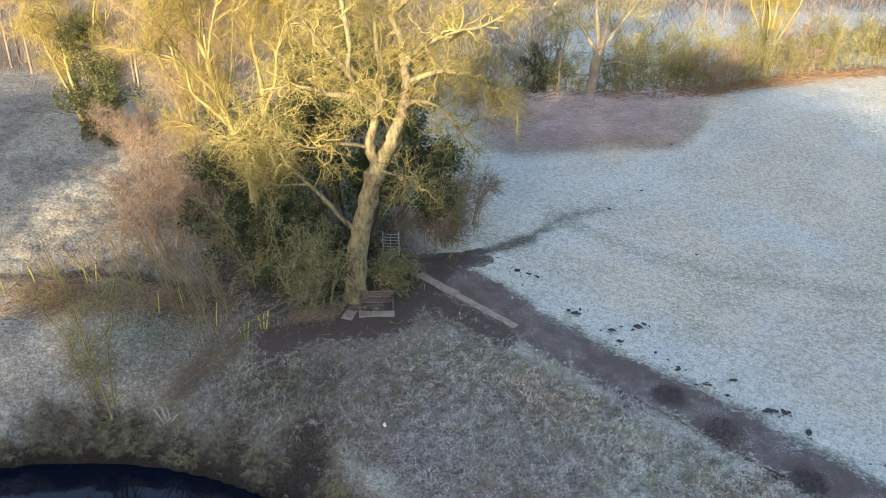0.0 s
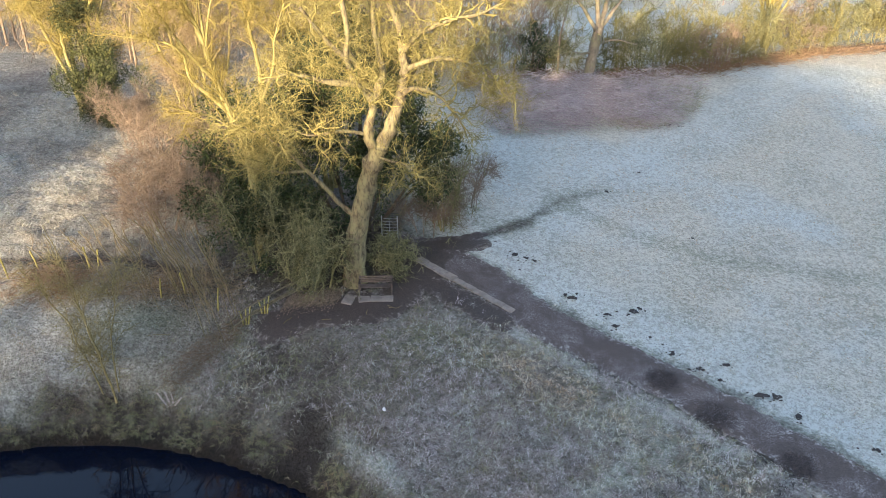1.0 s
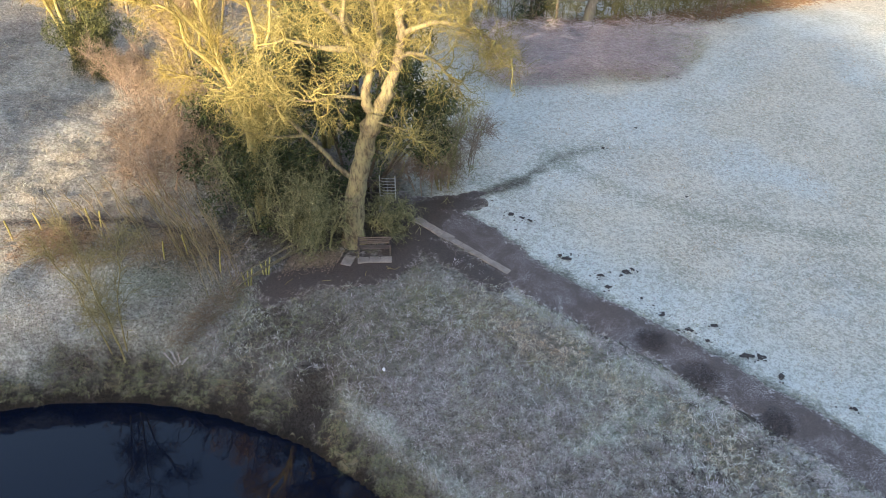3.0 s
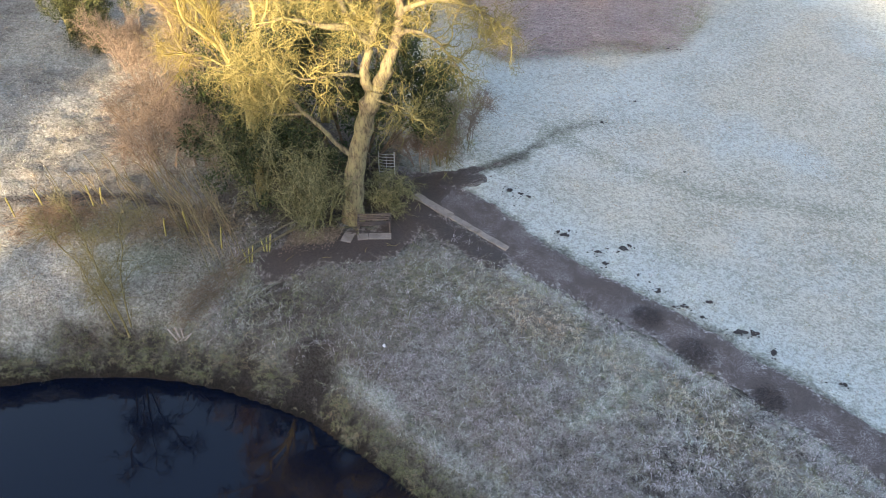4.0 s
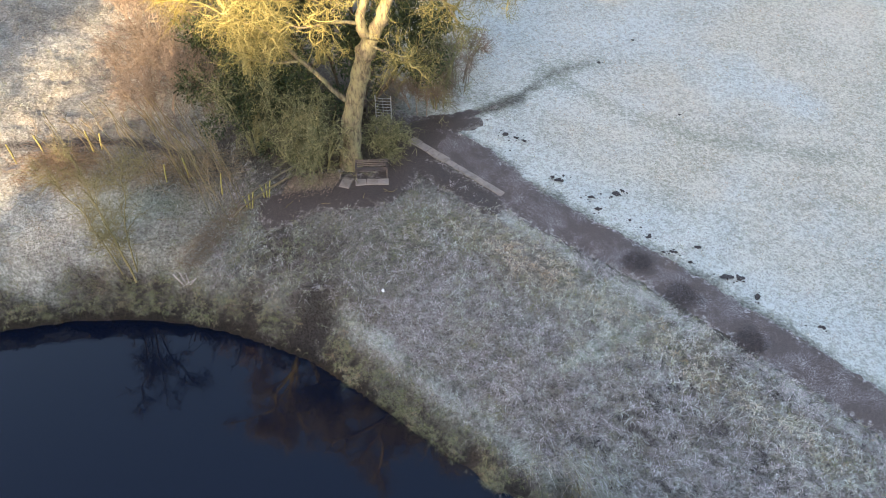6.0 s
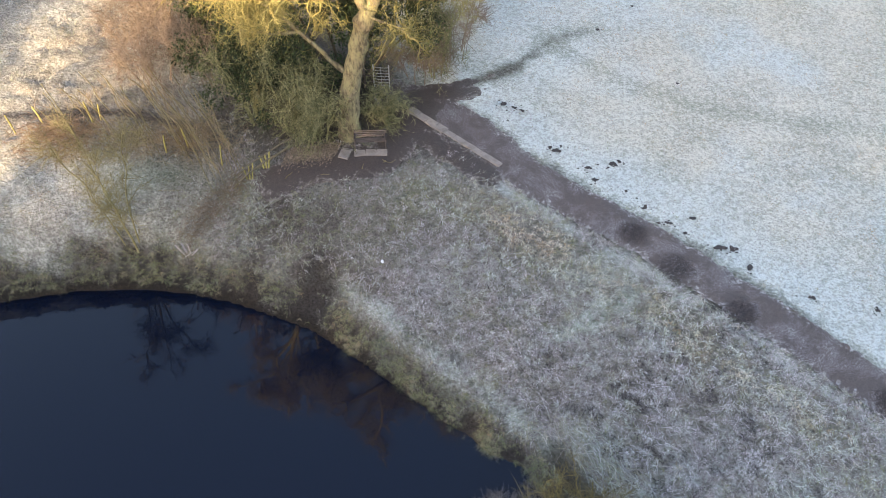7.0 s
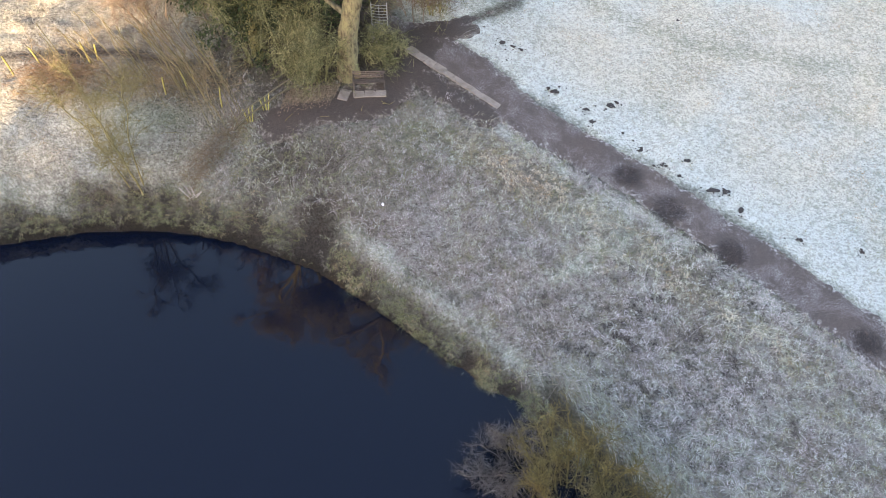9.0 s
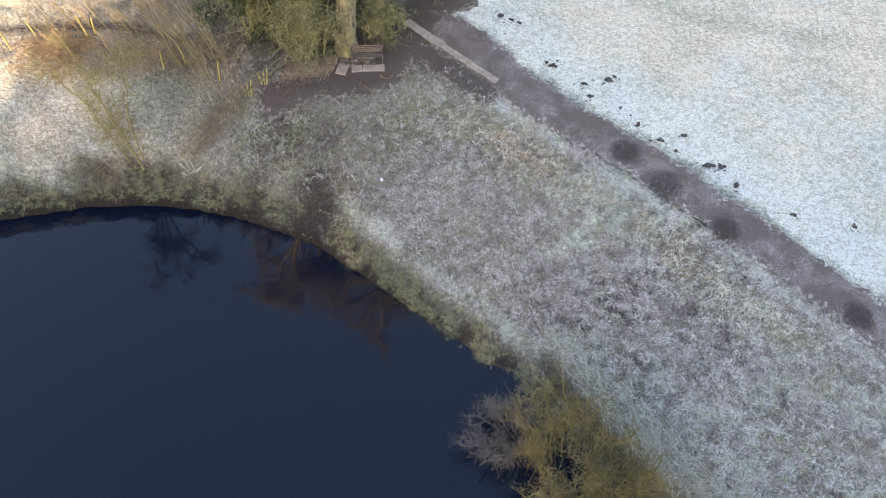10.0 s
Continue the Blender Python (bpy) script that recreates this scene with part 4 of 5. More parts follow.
rng = np.random.default_rng(6)
bx, by = rng.uniform(3, 22, 40000), rng.uniform(46, 60, 40000)
low = np.interp(bx, [3, 4.5, 8.4, 12.6, 17, 20.5, 22], [50, 47.5, 47.3, 48.6, 50, 54.5, 58])
inside = (by > low + 5.5 * (fractal(bx, by, 2.2, 8) - 0.5)) & (by < np.interp(bx, [3, 12, 20], [57.5, 58.5, 60.5])) & (rng.random(40000) > 0.75 * smooth(12, 21, bx))
thicket("brambles", "frosted mauve-brown bramble thicket at the field edge", "brambles", bx[inside][:10000], by[inside][:10000], 0.75, 0.016, TWIG_FROST, 7, 1.35)
hx = rng.uniform(2, 62, 6500)
hy = np.interp(hx, [2, 12, 24, 31, 39, 47, 62], [58.3, 59.6, 64, 68.4, 74, 76.5, 80]) + rng.normal(size=6500) * 1.0 + 1.6 * (fractal(hx, hx * 0, 5.0, 3) - 0.5)
thicket("bracken", "dead rusty bracken along the foot of a hedge", "bracken", hx, hy, 0.9, 0.022, TWIG_RUST, 17, 0.5)
dx, dy = rng.uniform(-16, -8.2, 6500), rng.uniform(23.5, 28.5, 6500)
dd = shore_distance(dx, dy)
keep = ((dd > 0.5) & (dd < 1.3) & (fractal(dx, dy, 1.6, 45) > 0.60)) | (line_distance(dx, dy, [(-9.4, 27.3), (-10.6, 26.2), (-11.6, 25.0)]) < 0.5)
thicket("dead_bramble", "low tangle of dead brown stems along the bank", "brambles", dx[keep], dy[keep], 0.55, 0.008, TWIG_BROWN, 18, 0.35)
sx, sy = rng.uniform(-18, -9.4, 9000), rng.uniform(28.2, 31.6, 9000)
keep = rng.random(9000) < 0.40 * np.exp(-((sx + 12.8) / 3.4) ** 2 - ((sy - 29.8 - 0.1 * (sx + 13)) / 1.0) ** 2) * (0.3 + 1.2 * fractal(sx, sy, 1.0, 46))
thicket("dead_stems", "tangle of dead pinkish-brown stems under willow shoots", "dead stems", sx[keep], sy[keep], 0.6, 0.009, TWIG_TAN, 20, 0.3)
ox, oy = -18.6 + rng.normal(size=900) * 1.1, 29.7 + rng.normal(size=900) * 0.6
thicket("rusty_bracken", "clump of orange-brown dead bracken in the sun", "bracken", ox, oy, 0.7, 0.012, TWIG_RUST, 19, 0.4)


# ---- grass ----
def sward(name, label, box, count, keep, height, width, lean, tone, frosty, seed, clump=0, simple=False):
    r = np.random.default_rng(seed)
    x, y = r.uniform(box[0], box[1], count), r.uniform(box[2], box[3], count)
    if clump:
        x, y = [np.repeat(v, clump) + r.normal(size=len(v) * clump) * 0.05 for v in (x, y)]
    d = shore_distance(x, y)
    ok = keep(x, y, d) > r.random(len(x))
    x, y, d = x[ok], y[ok], d[ok]
    z = ground(x, y, d) + relief(x, y, d)
    h = height * (0.45 + 0.9 * r.random(len(x))) * (0.6 + 0.8 * fractal(x, y, 1.1, seed))
    kin = np.repeat(r.normal(size=len(ok) // max(clump, 1)), max(clump, 1))[ok]
    mesh = blades(name, x, y, z, h, width, lean, np.clip(tone(x, y) + r.normal(size=len(x)) * 0.08 + 0.08 * kin, 0, 1), np.clip(frosty(x, y) + r.normal(size=len(x)) * 0.15 + 0.3 * kin, 0, 1), r, None, simple)
    return tagged(part(name, mesh, BLADE), label, "grass", kind="stuff")


def tussocks(name, label, box, gap, keep, size, each, width, lean, tone, frosty, seed, hang=False, simple=False, vary=0.42):
    """Tufts of arching blades that fan out from one root, each tuft with a tone, rime and size of its own."""
    r = np.random.default_rng(seed)
    x, y = [g.ravel() for g in np.meshgrid(np.arange(box[0], box[1], gap), np.arange(box[2], box[3], gap))]
    x, y = x + r.uniform(-0.6, 0.6, len(x)) * gap, y + r.uniform(-0.6, 0.6, len(y)) * gap
    d = shore_distance(x, y)
    ok = keep(x, y, d) > r.random(len(x))
    x, y, d = x[ok], y[ok], d[ok]
    n = len(x)
    big = 0.6 + 0.9 * r.random(n) ** 1.5
    shade, rime = np.clip(tone(x, y) + 0.11 * r.normal(size=n), 0, 1), frosty(x, y) + vary * r.normal(size=n)
    a = r.random(n * each) * 2 * np.pi
    if hang:
        down = np.arctan2(d - shore_distance(x, y + 0.05), d - shore_distance(x + 0.05, y))
        a = np.repeat(down, each) + r.normal(size=n * each) * 0.9
    big, shade, rime, x, y = [np.repeat(v, each) for v in (big, shade, rime, x, y)]
    out = 0.28 * size * big * r.random(n * each)
    x, y = x + np.cos(a) * out, y + np.sin(a) * out
    h = size * big * (0.55 + 0.75 * r.random(n * each))
    mesh = blades(name, x, y, land(x, y), h, width, lean, np.clip(shade + 0.07 * r.normal(size=n * each), 0, 1), np.clip(rime + 0.22 * r.normal(size=n * each), 0, 1), r, a, simple)
    return tagged(part(name, mesh, BLADE), label, "grass", kind="stuff")


def open_ground(x, y):
    """1 off the paths and mud, 0 on them."""
    p = np.minimum(line_distance(x, y, PATH_LINE) - 1.15, line_distance(x, y, BENCH_WAY) - 1.0)
    p = np.minimum(p, line_distance(x, y, FIELD_PATH[:3]) - 0.6)
    return np.clip(0.4 + p / 0.5 + 1.2 * (fractal(x, y, 0.7, 77) - 0.5), 0, 1)


def slips(x, y):
    return np.clip(sum(np.exp(-((x - nx) ** 2 + (y - ny) ** 2) / (1.2 * r * r)) for nx, ny, r in NOTCHES), 0, 0.97)


def under_trees(x, y):
    return smooth(0, 1, 1.5 - np.hypot((x + 5) / 6, (y - 32) / 3.2))


def lip_width(x):
    """Metres from the waterline to the edge of the frosted turf, wider under the willow bush."""
    return 1.12 + 0.95 * smooth(3.6, 5.2, x)


def meadow(x, y, d):
    trodden = smooth(0.7, 2.2, line_distance(x, y, SLAB_SIDE) + 0.8 * (fractal(x, y, 0.6, 78) - 0.5))
    lip = d > lip_width(x) + 0.4 * (fractal(x, y, 0.7, 47) - 0.5)
    return (1 - slips(x, y)) * open_ground(x, y) * (1 - line_side(x, y)) * lip * (x > -10.5) * (0.5 + 0.8 * fractal(x, y, 1.3, 12)) * (1 - under_trees(x, y)) * (0.22 + 0.78 * trodden)


def spot(x, y, cx, cy, rx, ry, turn=0.0):
    c, q = math.cos(turn), math.sin(turn)
    return np.exp(-(((x - cx) * c + (y - cy) * q) / rx) ** 2 - (((y - cy) * c - (x - cx) * q) / ry) ** 2)


def weeds(x, y):
    """Dark plants without rime, thickest in the middle of the meadow."""
    return smooth(0.56, 0.68, lattice(x, y, 0.19, 88)) * (0.5 + 0.5 * spot(x, y, 8.5, 15.5, 5.5, 4.0)) * smooth(-4, 3, x)


def rim(x, y):
    """Pale green frosted turf along the top of the bank."""
    d = shore_distance(x, y)
    return smooth(-6.2, -5.0, x) * smooth(5.0, 3.5, x) * np.clip(1.4 - np.abs(d - 1.5) / 0.4, 0, 1)


def meadow_tone(x, y):
    tone = 0.345 + 0.55 * (fractal(x, y, 2.6, 15) - 0.5)
    tone += 0.50 * spot(x, y, 4.2, 23.6, 4.2, 1.5, -0.75) + 0.44 * spot(x, y, 11.5, 17.3, 5.5, 0.9, -0.8) + 0.10 * spot(x, y, 0.3, 26.6, 2.5, 1.4)
    stripe = np.clip(1.4 - line_distance(x, y, GREEN_STRIPE) / 0.6, 0, 1)
    tone = tone * (1 - stripe) + 0.49 * stripe
    lush = np.maximum(spot(x, y, -8.8, 24.9, 0.8, 0.5), np.maximum(0.8 * spot(x, y, -0.6, 26.2, 1.6, 1.3), 0.6 * spot(x, y, 3.0, 26.2, 1.8, 0.7, -0.75)))
    lush = np.maximum(lush, 0.85 * rim(x, y))
    tone = tone * (1 - lush) + 0.49 * lush
    brown = spot(x, y, -6.0, 25.2, 2.8, 2.2)
    return tone * (1 - 0.6 * brown) + 0.20 * brown - 0.5 * weeds(x, y)


def meadow_frost(x, y):
    frost = 0.09 + 0.25 * rim(x, y) + 0.42 * fractal(x, y, 2.4, 19) + 0.4 * lattice(x, y, 0.22, 20) + 0.25 * smooth(-4, 6, x)
    return frost - 0.5 * spot(x, y, -6.4, 25.4, 3.4, 2.0) - 0.9 * weeds(x, y) - 0.05 * spot(x, y, 4.2, 23.6, 4.2, 1.5, -0.75) - 0.15 * smooth(24.0, 27.5, y)


tussocks("meadow_grass", "long tufted meadow grass white with frost", (-10.5, 22, 5, 33), 0.18, meadow, 0.22, 16, 0.0076, 1.15, meadow_tone, meadow_frost, 13)


tussocks("path_fringe", "short white-frosted grass fringing a trodden path", (-1, 20, 10, 31), 0.13, lambda x, y, d: (np.abs(line_distance(x, y, PATH_LINE) - 1.3) < 0.22) * (1 - line_side(x, y)) * (x > 3.4) * 0.75, 0.14, 12, 0.0075, 1.1,
         lambda x, y: 0.46 + 0.4 * (fractal(x, y, 1.5, 15) - 0.5), lambda x, y: 0.45 + 0.4 * fractal(x, y, 0.8, 29), 21)


def left_keep(x, y, d):
    return (d > 1.35 + 0.4 * (fractal(x, y, 0.7, 47) - 0.5)) * (0.2 + 1.1 * fractal(x, y, 2.0, 14)) * open_ground(x, y) * (1 - under_trees(x, y)) * smooth(0.3, 0.6, line_distance(x, y, LEFT_TRACK))


def left_tone(x, y):
    # High straw tone, with the warm sun on this side painted in.
    tone = 0.62 + 0.4 * (fractal(x, y, 4.0, 22) - 0.5) + 0.12 * spot(x, y, -14, 30.4, 4.5, 2.0) + 0.35 * spot(x, y, -18.6, 29.8, 2.0, 1.0)
    teal = spot(x, y, -14.2, 27.7, 3.0, 1.1)
    return tone * (1 - teal) + 0.47 * teal - 0.2 * spot(x, y, -12.5, 26.4, 3.5, 0.8)


def left_frost(x, y):
    return 0.1 + 0.95 * fractal(x, y, 3.0, 23) - 0.3 * spot(x, y, -13, 31.2, 5.5, 2.8) - 0.6 * spot(x, y, -18.6, 29.7, 2.0, 1.1) + 0.12 * smooth(33, 38, y)


tussocks("left_meadow_tufts", "rough frosted grass tussocks and dead stalks", (-32, -8, 23, 52), 0.30, left_keep, 0.30, 14, 0.011, 1.0, left_tone, left_frost, 14, simple=True, vary=0.35)


def bank_keep(x, y, d):
    ragged = d - 0.35 * (fractal(x, y, 0.5, 64) - 0.5)
    clump = smooth(0.42, 0.55, fractal(x, y, 0.9, 63))
    return (ragged > 0.1) * (d < 1.3 + 0.2 * smooth(6, 13, -x)) * (0.10 + 0.85 * clump) * (1 - slips(x, y))


tussocks("bank_grass", "long tangled green and tan grass hanging over the pond bank", (-32, 6, 9, 27), 0.115, bank_keep, 0.175, 20, 0.0048, 1.3, lambda x, y: np.clip(0.48 + 0.5 * (fractal(x, y, 0.8, 24) - 0.5), 0.05, 0.72),
         lambda x, y: -0.68 + 0.75 * fractal(x, y, 1.2, 25) + 0.65 * smooth(0.9, 1.4, shore_distance(x, y)), 15, hang=True, vary=0.12)


def field_keep(x, y, d):
    clear = np.maximum(smooth(0.35, 1.1, line_distance(x, y, FIELD_PATH)), 0.85 * (y > 39.6))
    return line_side(x, y) * open_ground(x, y) * clear * (0.2 + 0.9 * fractal(x, y, 0.6, 26)) * (0.12 + 0.88 * smooth(0.5, 1.4, line_distance(x, y, TRACK) + 0.6 * (fractal(x, y, 0.9, 79) - 0.5)))


# Tone turns cream away from the path: straw and painted grazing sun.
tussocks("field_grass", "short cropped field grass under white frost", (-2, 34, 10, 58), 0.22, field_keep, 0.17, 9, 0.016, 1.0,
         lambda x, y: 0.49 + 0.27 * smooth(3.0, 6.5, line_distance(x, y, PATH_LINE) + 2 * (fractal(x, y, 5.0, 71) - 0.5)) + 0.2 * (fractal(x, y, 6.0, 27) - 0.5) - 0.12 * np.clip(1.4 - line_distance(x, y, TRACK) / 0.7, 0, 1),
         lambda x, y: 0.68 + 0.3 * (fractal(x, y, 2.0, 28) - 0.5) + 0.2 * smooth(4.0, 2.0, line_distance(x, y, PATH_LINE)), 16, simple=True, vary=0.25)


def reeds():
    r = np.random.default_rng(18)
    x, y = r.uniform(3, 13, 60000), r.uniform(4, 15.5, 60000)
    d = shore_distance(x, y)
    ok = (d > 1.9 - 0.8 * smooth(4.6, 3.6, x)) & (d < 3.9) & (x > 3.4) & (r.random(60000) < 0.42 * smooth(3.9, 2.4, d) * (0.3 + 1.2 * fractal(x, y, 0.5, 32)))
    x, y = x[ok], y[ok]
    n = len(x)
    mesh = blades("frosted_reeds", x, y, land(x, y) + 0.04 * r.random(n), 0.35 + 0.5 * r.random(n), 0.0075, 1.25, np.clip(0.5 + 0.2 * r.normal(size=n), 0.2, 0.8), np.clip(0.44 + 0.3 * r.normal(size=n), 0, 1), r, np.full(n, -0.95) + np.pi * (r.random(n) < 0.3))
    tagged(part("frosted_reeds", mesh, BLADE), "long fallen reed blades white with frost at the pond edge", "grass", kind="stuff")


reeds()
sward("bramble_grass", "frosted straw-coloured grass among brambles", (4, 22, 47, 60), 9000, lambda x, y, d: (y > np.interp(x, [3, 4.5, 8.4, 12.6, 17, 20.5, 22], [50, 47.5, 47.3, 48.6, 50, 54.5, 58])) * (y < 59) * smooth(6, 20, x) * fractal(x, y, 3.0, 36), 0.8, 0.016, 0.9,
      lambda x, y: 0.6 + 0.3 * (fractal(x, y, 2.0, 34) - 0.5), lambda x, y: 0.4 + 0.4 * fractal(x, y, 2.0, 35), 19, clump=5, simple=True)


# ---- bench, slabs, gate, fence ----
def bench():
    z = foot(-3.1, 29.3)
    ob = thing("bench", (-3.1, 29.36, z), "weathered slatted wooden bench with backrest under an oak", "bench")
    ob.rotation_euler = (0, 0, radians(2))
    slat = box_mesh("slat", (1.6, 0.062, 0.03), 0.006)
    for k in range(4):
        part("seat_slat", slat, TIMBER, ob).location = (0, -0.22 + 0.095 * k, 0.44)
    for k in range(4):
        o = part("back_slat", slat, TIMBER, ob)
        o.location, o.rotation_euler = (0, 0.17 + 0.028 * k, 0.52 + 0.082 * k), (radians(72), 0, 0)
    leg, rear, arm = box_mesh("leg", (0.07, 0.07, 0.62), 0.008, (0, 0, 0.28)), box_mesh("rear_leg", (0.07, 0.07, 0.86), 0.008, (0, 0, 0.38)), box_mesh("armrest", (0.08, 0.55, 0.04), 0.01)
    for x in (-0.76, 0.76):
        part("leg", leg, TIMBER, ob).location = (x, -0.24, -0.03)
        o = part("leg", rear, TIMBER, ob)
        o.location, o.rotation_euler = (x, 0.16, -0.03), (radians(-10), 0, 0)
        part("armrest", arm, TIMBER, ob).location = (x, -0.02, 0.63)


def slab_shape(rng, w, l):
    bm = bmesh.new()
    bmesh.ops.create_cube(bm, size=1.0, matrix=Matrix.Diagonal((w, l, 0.07, 1)))
    for v in bm.verts:
        v.co.x += rng.normal() * 0.012
        v.co.y += rng.normal() * 0.012
    bmesh.ops.bevel(bm, geom=bm.edges[:], offset=0.012, segments=1, affect="EDGES")
    mesh = bpy.data.meshes.new("slab")
    bm.to_mesh(mesh)
    bm.free()
    return mesh


def paving():
    rng = np.random.default_rng(3)
    for x, y, w, l, turn in [(-3.62, 28.88, 0.53, 0.46, 3), (-3.07, 28.9, 0.53, 0.46, -1), (-2.52, 28.9, 0.53, 0.44, 2), (-4.36, 28.82, 0.52, 0.62, -16)]:
        o = part("paving_slab", slab_shape(rng, w, l), CONCRETE)
        o.matrix_world = pose(x, y, foot(x, y) + 0.03, 5, rng.normal() * 1.5, turn)
        tagged(o, "worn grey concrete paving slab set in mud before a bench", "paving slab", "bench slabs")
    a, b = np.array((-1.2, 32.0)), np.array((3.15, 28.1))
    way = (b - a) / np.linalg.norm(b - a)
    turn = math.degrees(math.atan2(way[1], way[0]))
    s, total, k = 0.0, float(np.linalg.norm(b - a)), 0
    while s < total - 0.2:
        wide, l = (0.50, 0.62) if s < 2.0 else (0.36, 0.60)
        p = a + way * (s + l / 2)
        o = part("edging_slab", slab_shape(rng, l - 0.015, wide * (0.95 + 0.1 * rng.random())), CONCRETE)
        o.matrix_world = pose(p[0], p[1], foot(p[0], p[1]) + 0.045, rng.normal() * 1.5, 5 + rng.normal(), turn + rng.normal() * 1.5)
        tagged(o, "pale concrete slab in a row edging a muddy path", "paving slab", "edging slabs")
        s, k = s + l, k + 1


def rod(points, r, sides=6):
    w = Wood()
    w.tube(np.asarray(points, float), np.full(len(points), r), sides)
    return w.mesh("rod")


def gate():
    x, y = -2.7, 33.7
    ob = thing("kissing_gate", (x, y, foot(x, y)), "grey metal barred gate half hidden in bushes", "gate")
    ob.rotation_euler = (0, 0, radians(-8))
    for px in (-0.42, 0.42):
        part("post", rod([(px, 0, -0.1), (px, 0, 0.6), (px, 0, 1.35)], 0.035), STEEL, ob)
    for k in range(7):
        h = 0.2 + 0.17 * k
        part("bar", rod([(-0.42, 0, h), (-0.2, -0.06, h), (0.2, -0.06, h), (0.42, 0, h)], 0.016), STEEL, ob)
    part("upright", rod([(0, -0.05, 0.15), (0, -0.07, 0.7), (0, -0.05, 1.25)], 0.016), STEEL, ob)
    rail = thing("rail_fence", (-3.2, 33.6, foot(-3.2, 33.6)), "weathered post and rail fence beside a metal gate", "fence")
    for h in (0.4, 0.75, 1.1):
        part("rail", rod([(-1.4, 0.1, h), (-0.6, 0.05, h + 0.02), (0.05, 0.1, h)], 0.04, 5), TIMBER, rail)
    for px in (-1.4, -0.4):
        part("post", box_mesh("post", (0.1, 0.1, 1.4), 0.01, (0, 0, 0.6)), TIMBER, rail).location = (px, 0.16, 0)


def fence():
    ends = [(-9.55, 26.94), (-8.92, 27.62), (-8.18, 28.21), (-7.41, 28.83), (-6.6, 29.45)]
    ob = thing("stake_fence", (-8.3, 28.4, foot(-8.3, 28.4)), "low fence of mossy poles laid in crossed stakes", "fence")
    base = np.array(ob.location)
    for k, (lift, side) in enumerate([(0.72, 0.0), (0.45, 0.1), (0.12, -0.12)]):
        pts = [np.array((x + side, y - side, foot(x, y) + lift + 0.03 * ((j + k) % 2))) - base for j, (x, y) in enumerate(ends)]
        part("rail", rod(pts, 0.04, 7), TIMBER_MOSS, ob)
    for x, y in ends[1:3]:
        z = foot(x, y)
        for lean, px in ((-0.16, -0.10), (0.02, 0.02), (0.14, 0.12)):
            p = np.array([(x + px, y - 0.08, z - 0.1), (x + px + lean * 0.5, y, z + 0.4), (x + px + lean, y + 0.05, z + 0.72 + px)]) - base
            part("stake", rod(p, 0.038, 6), YELLOW_MOSS, ob, "bright yellow-green mossy stake")
    for x, y, h, lean in [(-10.4, 28.4, 1.2, 0.15), (-12.2, 29.4, 1.1, -0.1), (-13.2, 29.0, 1.0, 0.1), (-20.9, 30.1, 1.1, -0.12), (-19.7, 30.7, 1.0, -0.2), (-17.3, 30.9, 1.2, -0.1), (-16.9, 31.0, 0.9, 0.12)]:
        z = foot(x, y)
        post = part("stake", rod([(x, y, z - 0.1), (x + lean * 0.4, y, z + h * 0.5), (x + lean, y, z + h)], 0.04, 6), YELLOW_MOSS)
        tagged(post, "short yellow mossy stake standing in rough grass", "stake", "mossy stakes")


def driftwood():
    x, y = -11.75, 24.75
    ob = thing("broken_boards", (x, y, foot(x, y)), "broken frosted boards sticking up from the bank", "timber")
    plank = box_mesh("board", (0.075, 0.025, 0.9), 0.006, (0, 0, 0.37))
    for px, py, rx, ry, rz in [(-0.2, 0, 8, -18, 10), (-0.05, 0.05, 4, -10, 30), (0.12, 0, 8, 6, -20), (0.16, -0.08, 14, 38, 0), (-0.1, -0.12, 50, 8, 70), (0.28, 0.05, -6, 14, 40)]:
        o = part("board", plank, TIMBER_FROST, ob)
        o.location, o.rotation_euler = (px, py, 0), [radians(a) for a in (rx, ry, rz)]


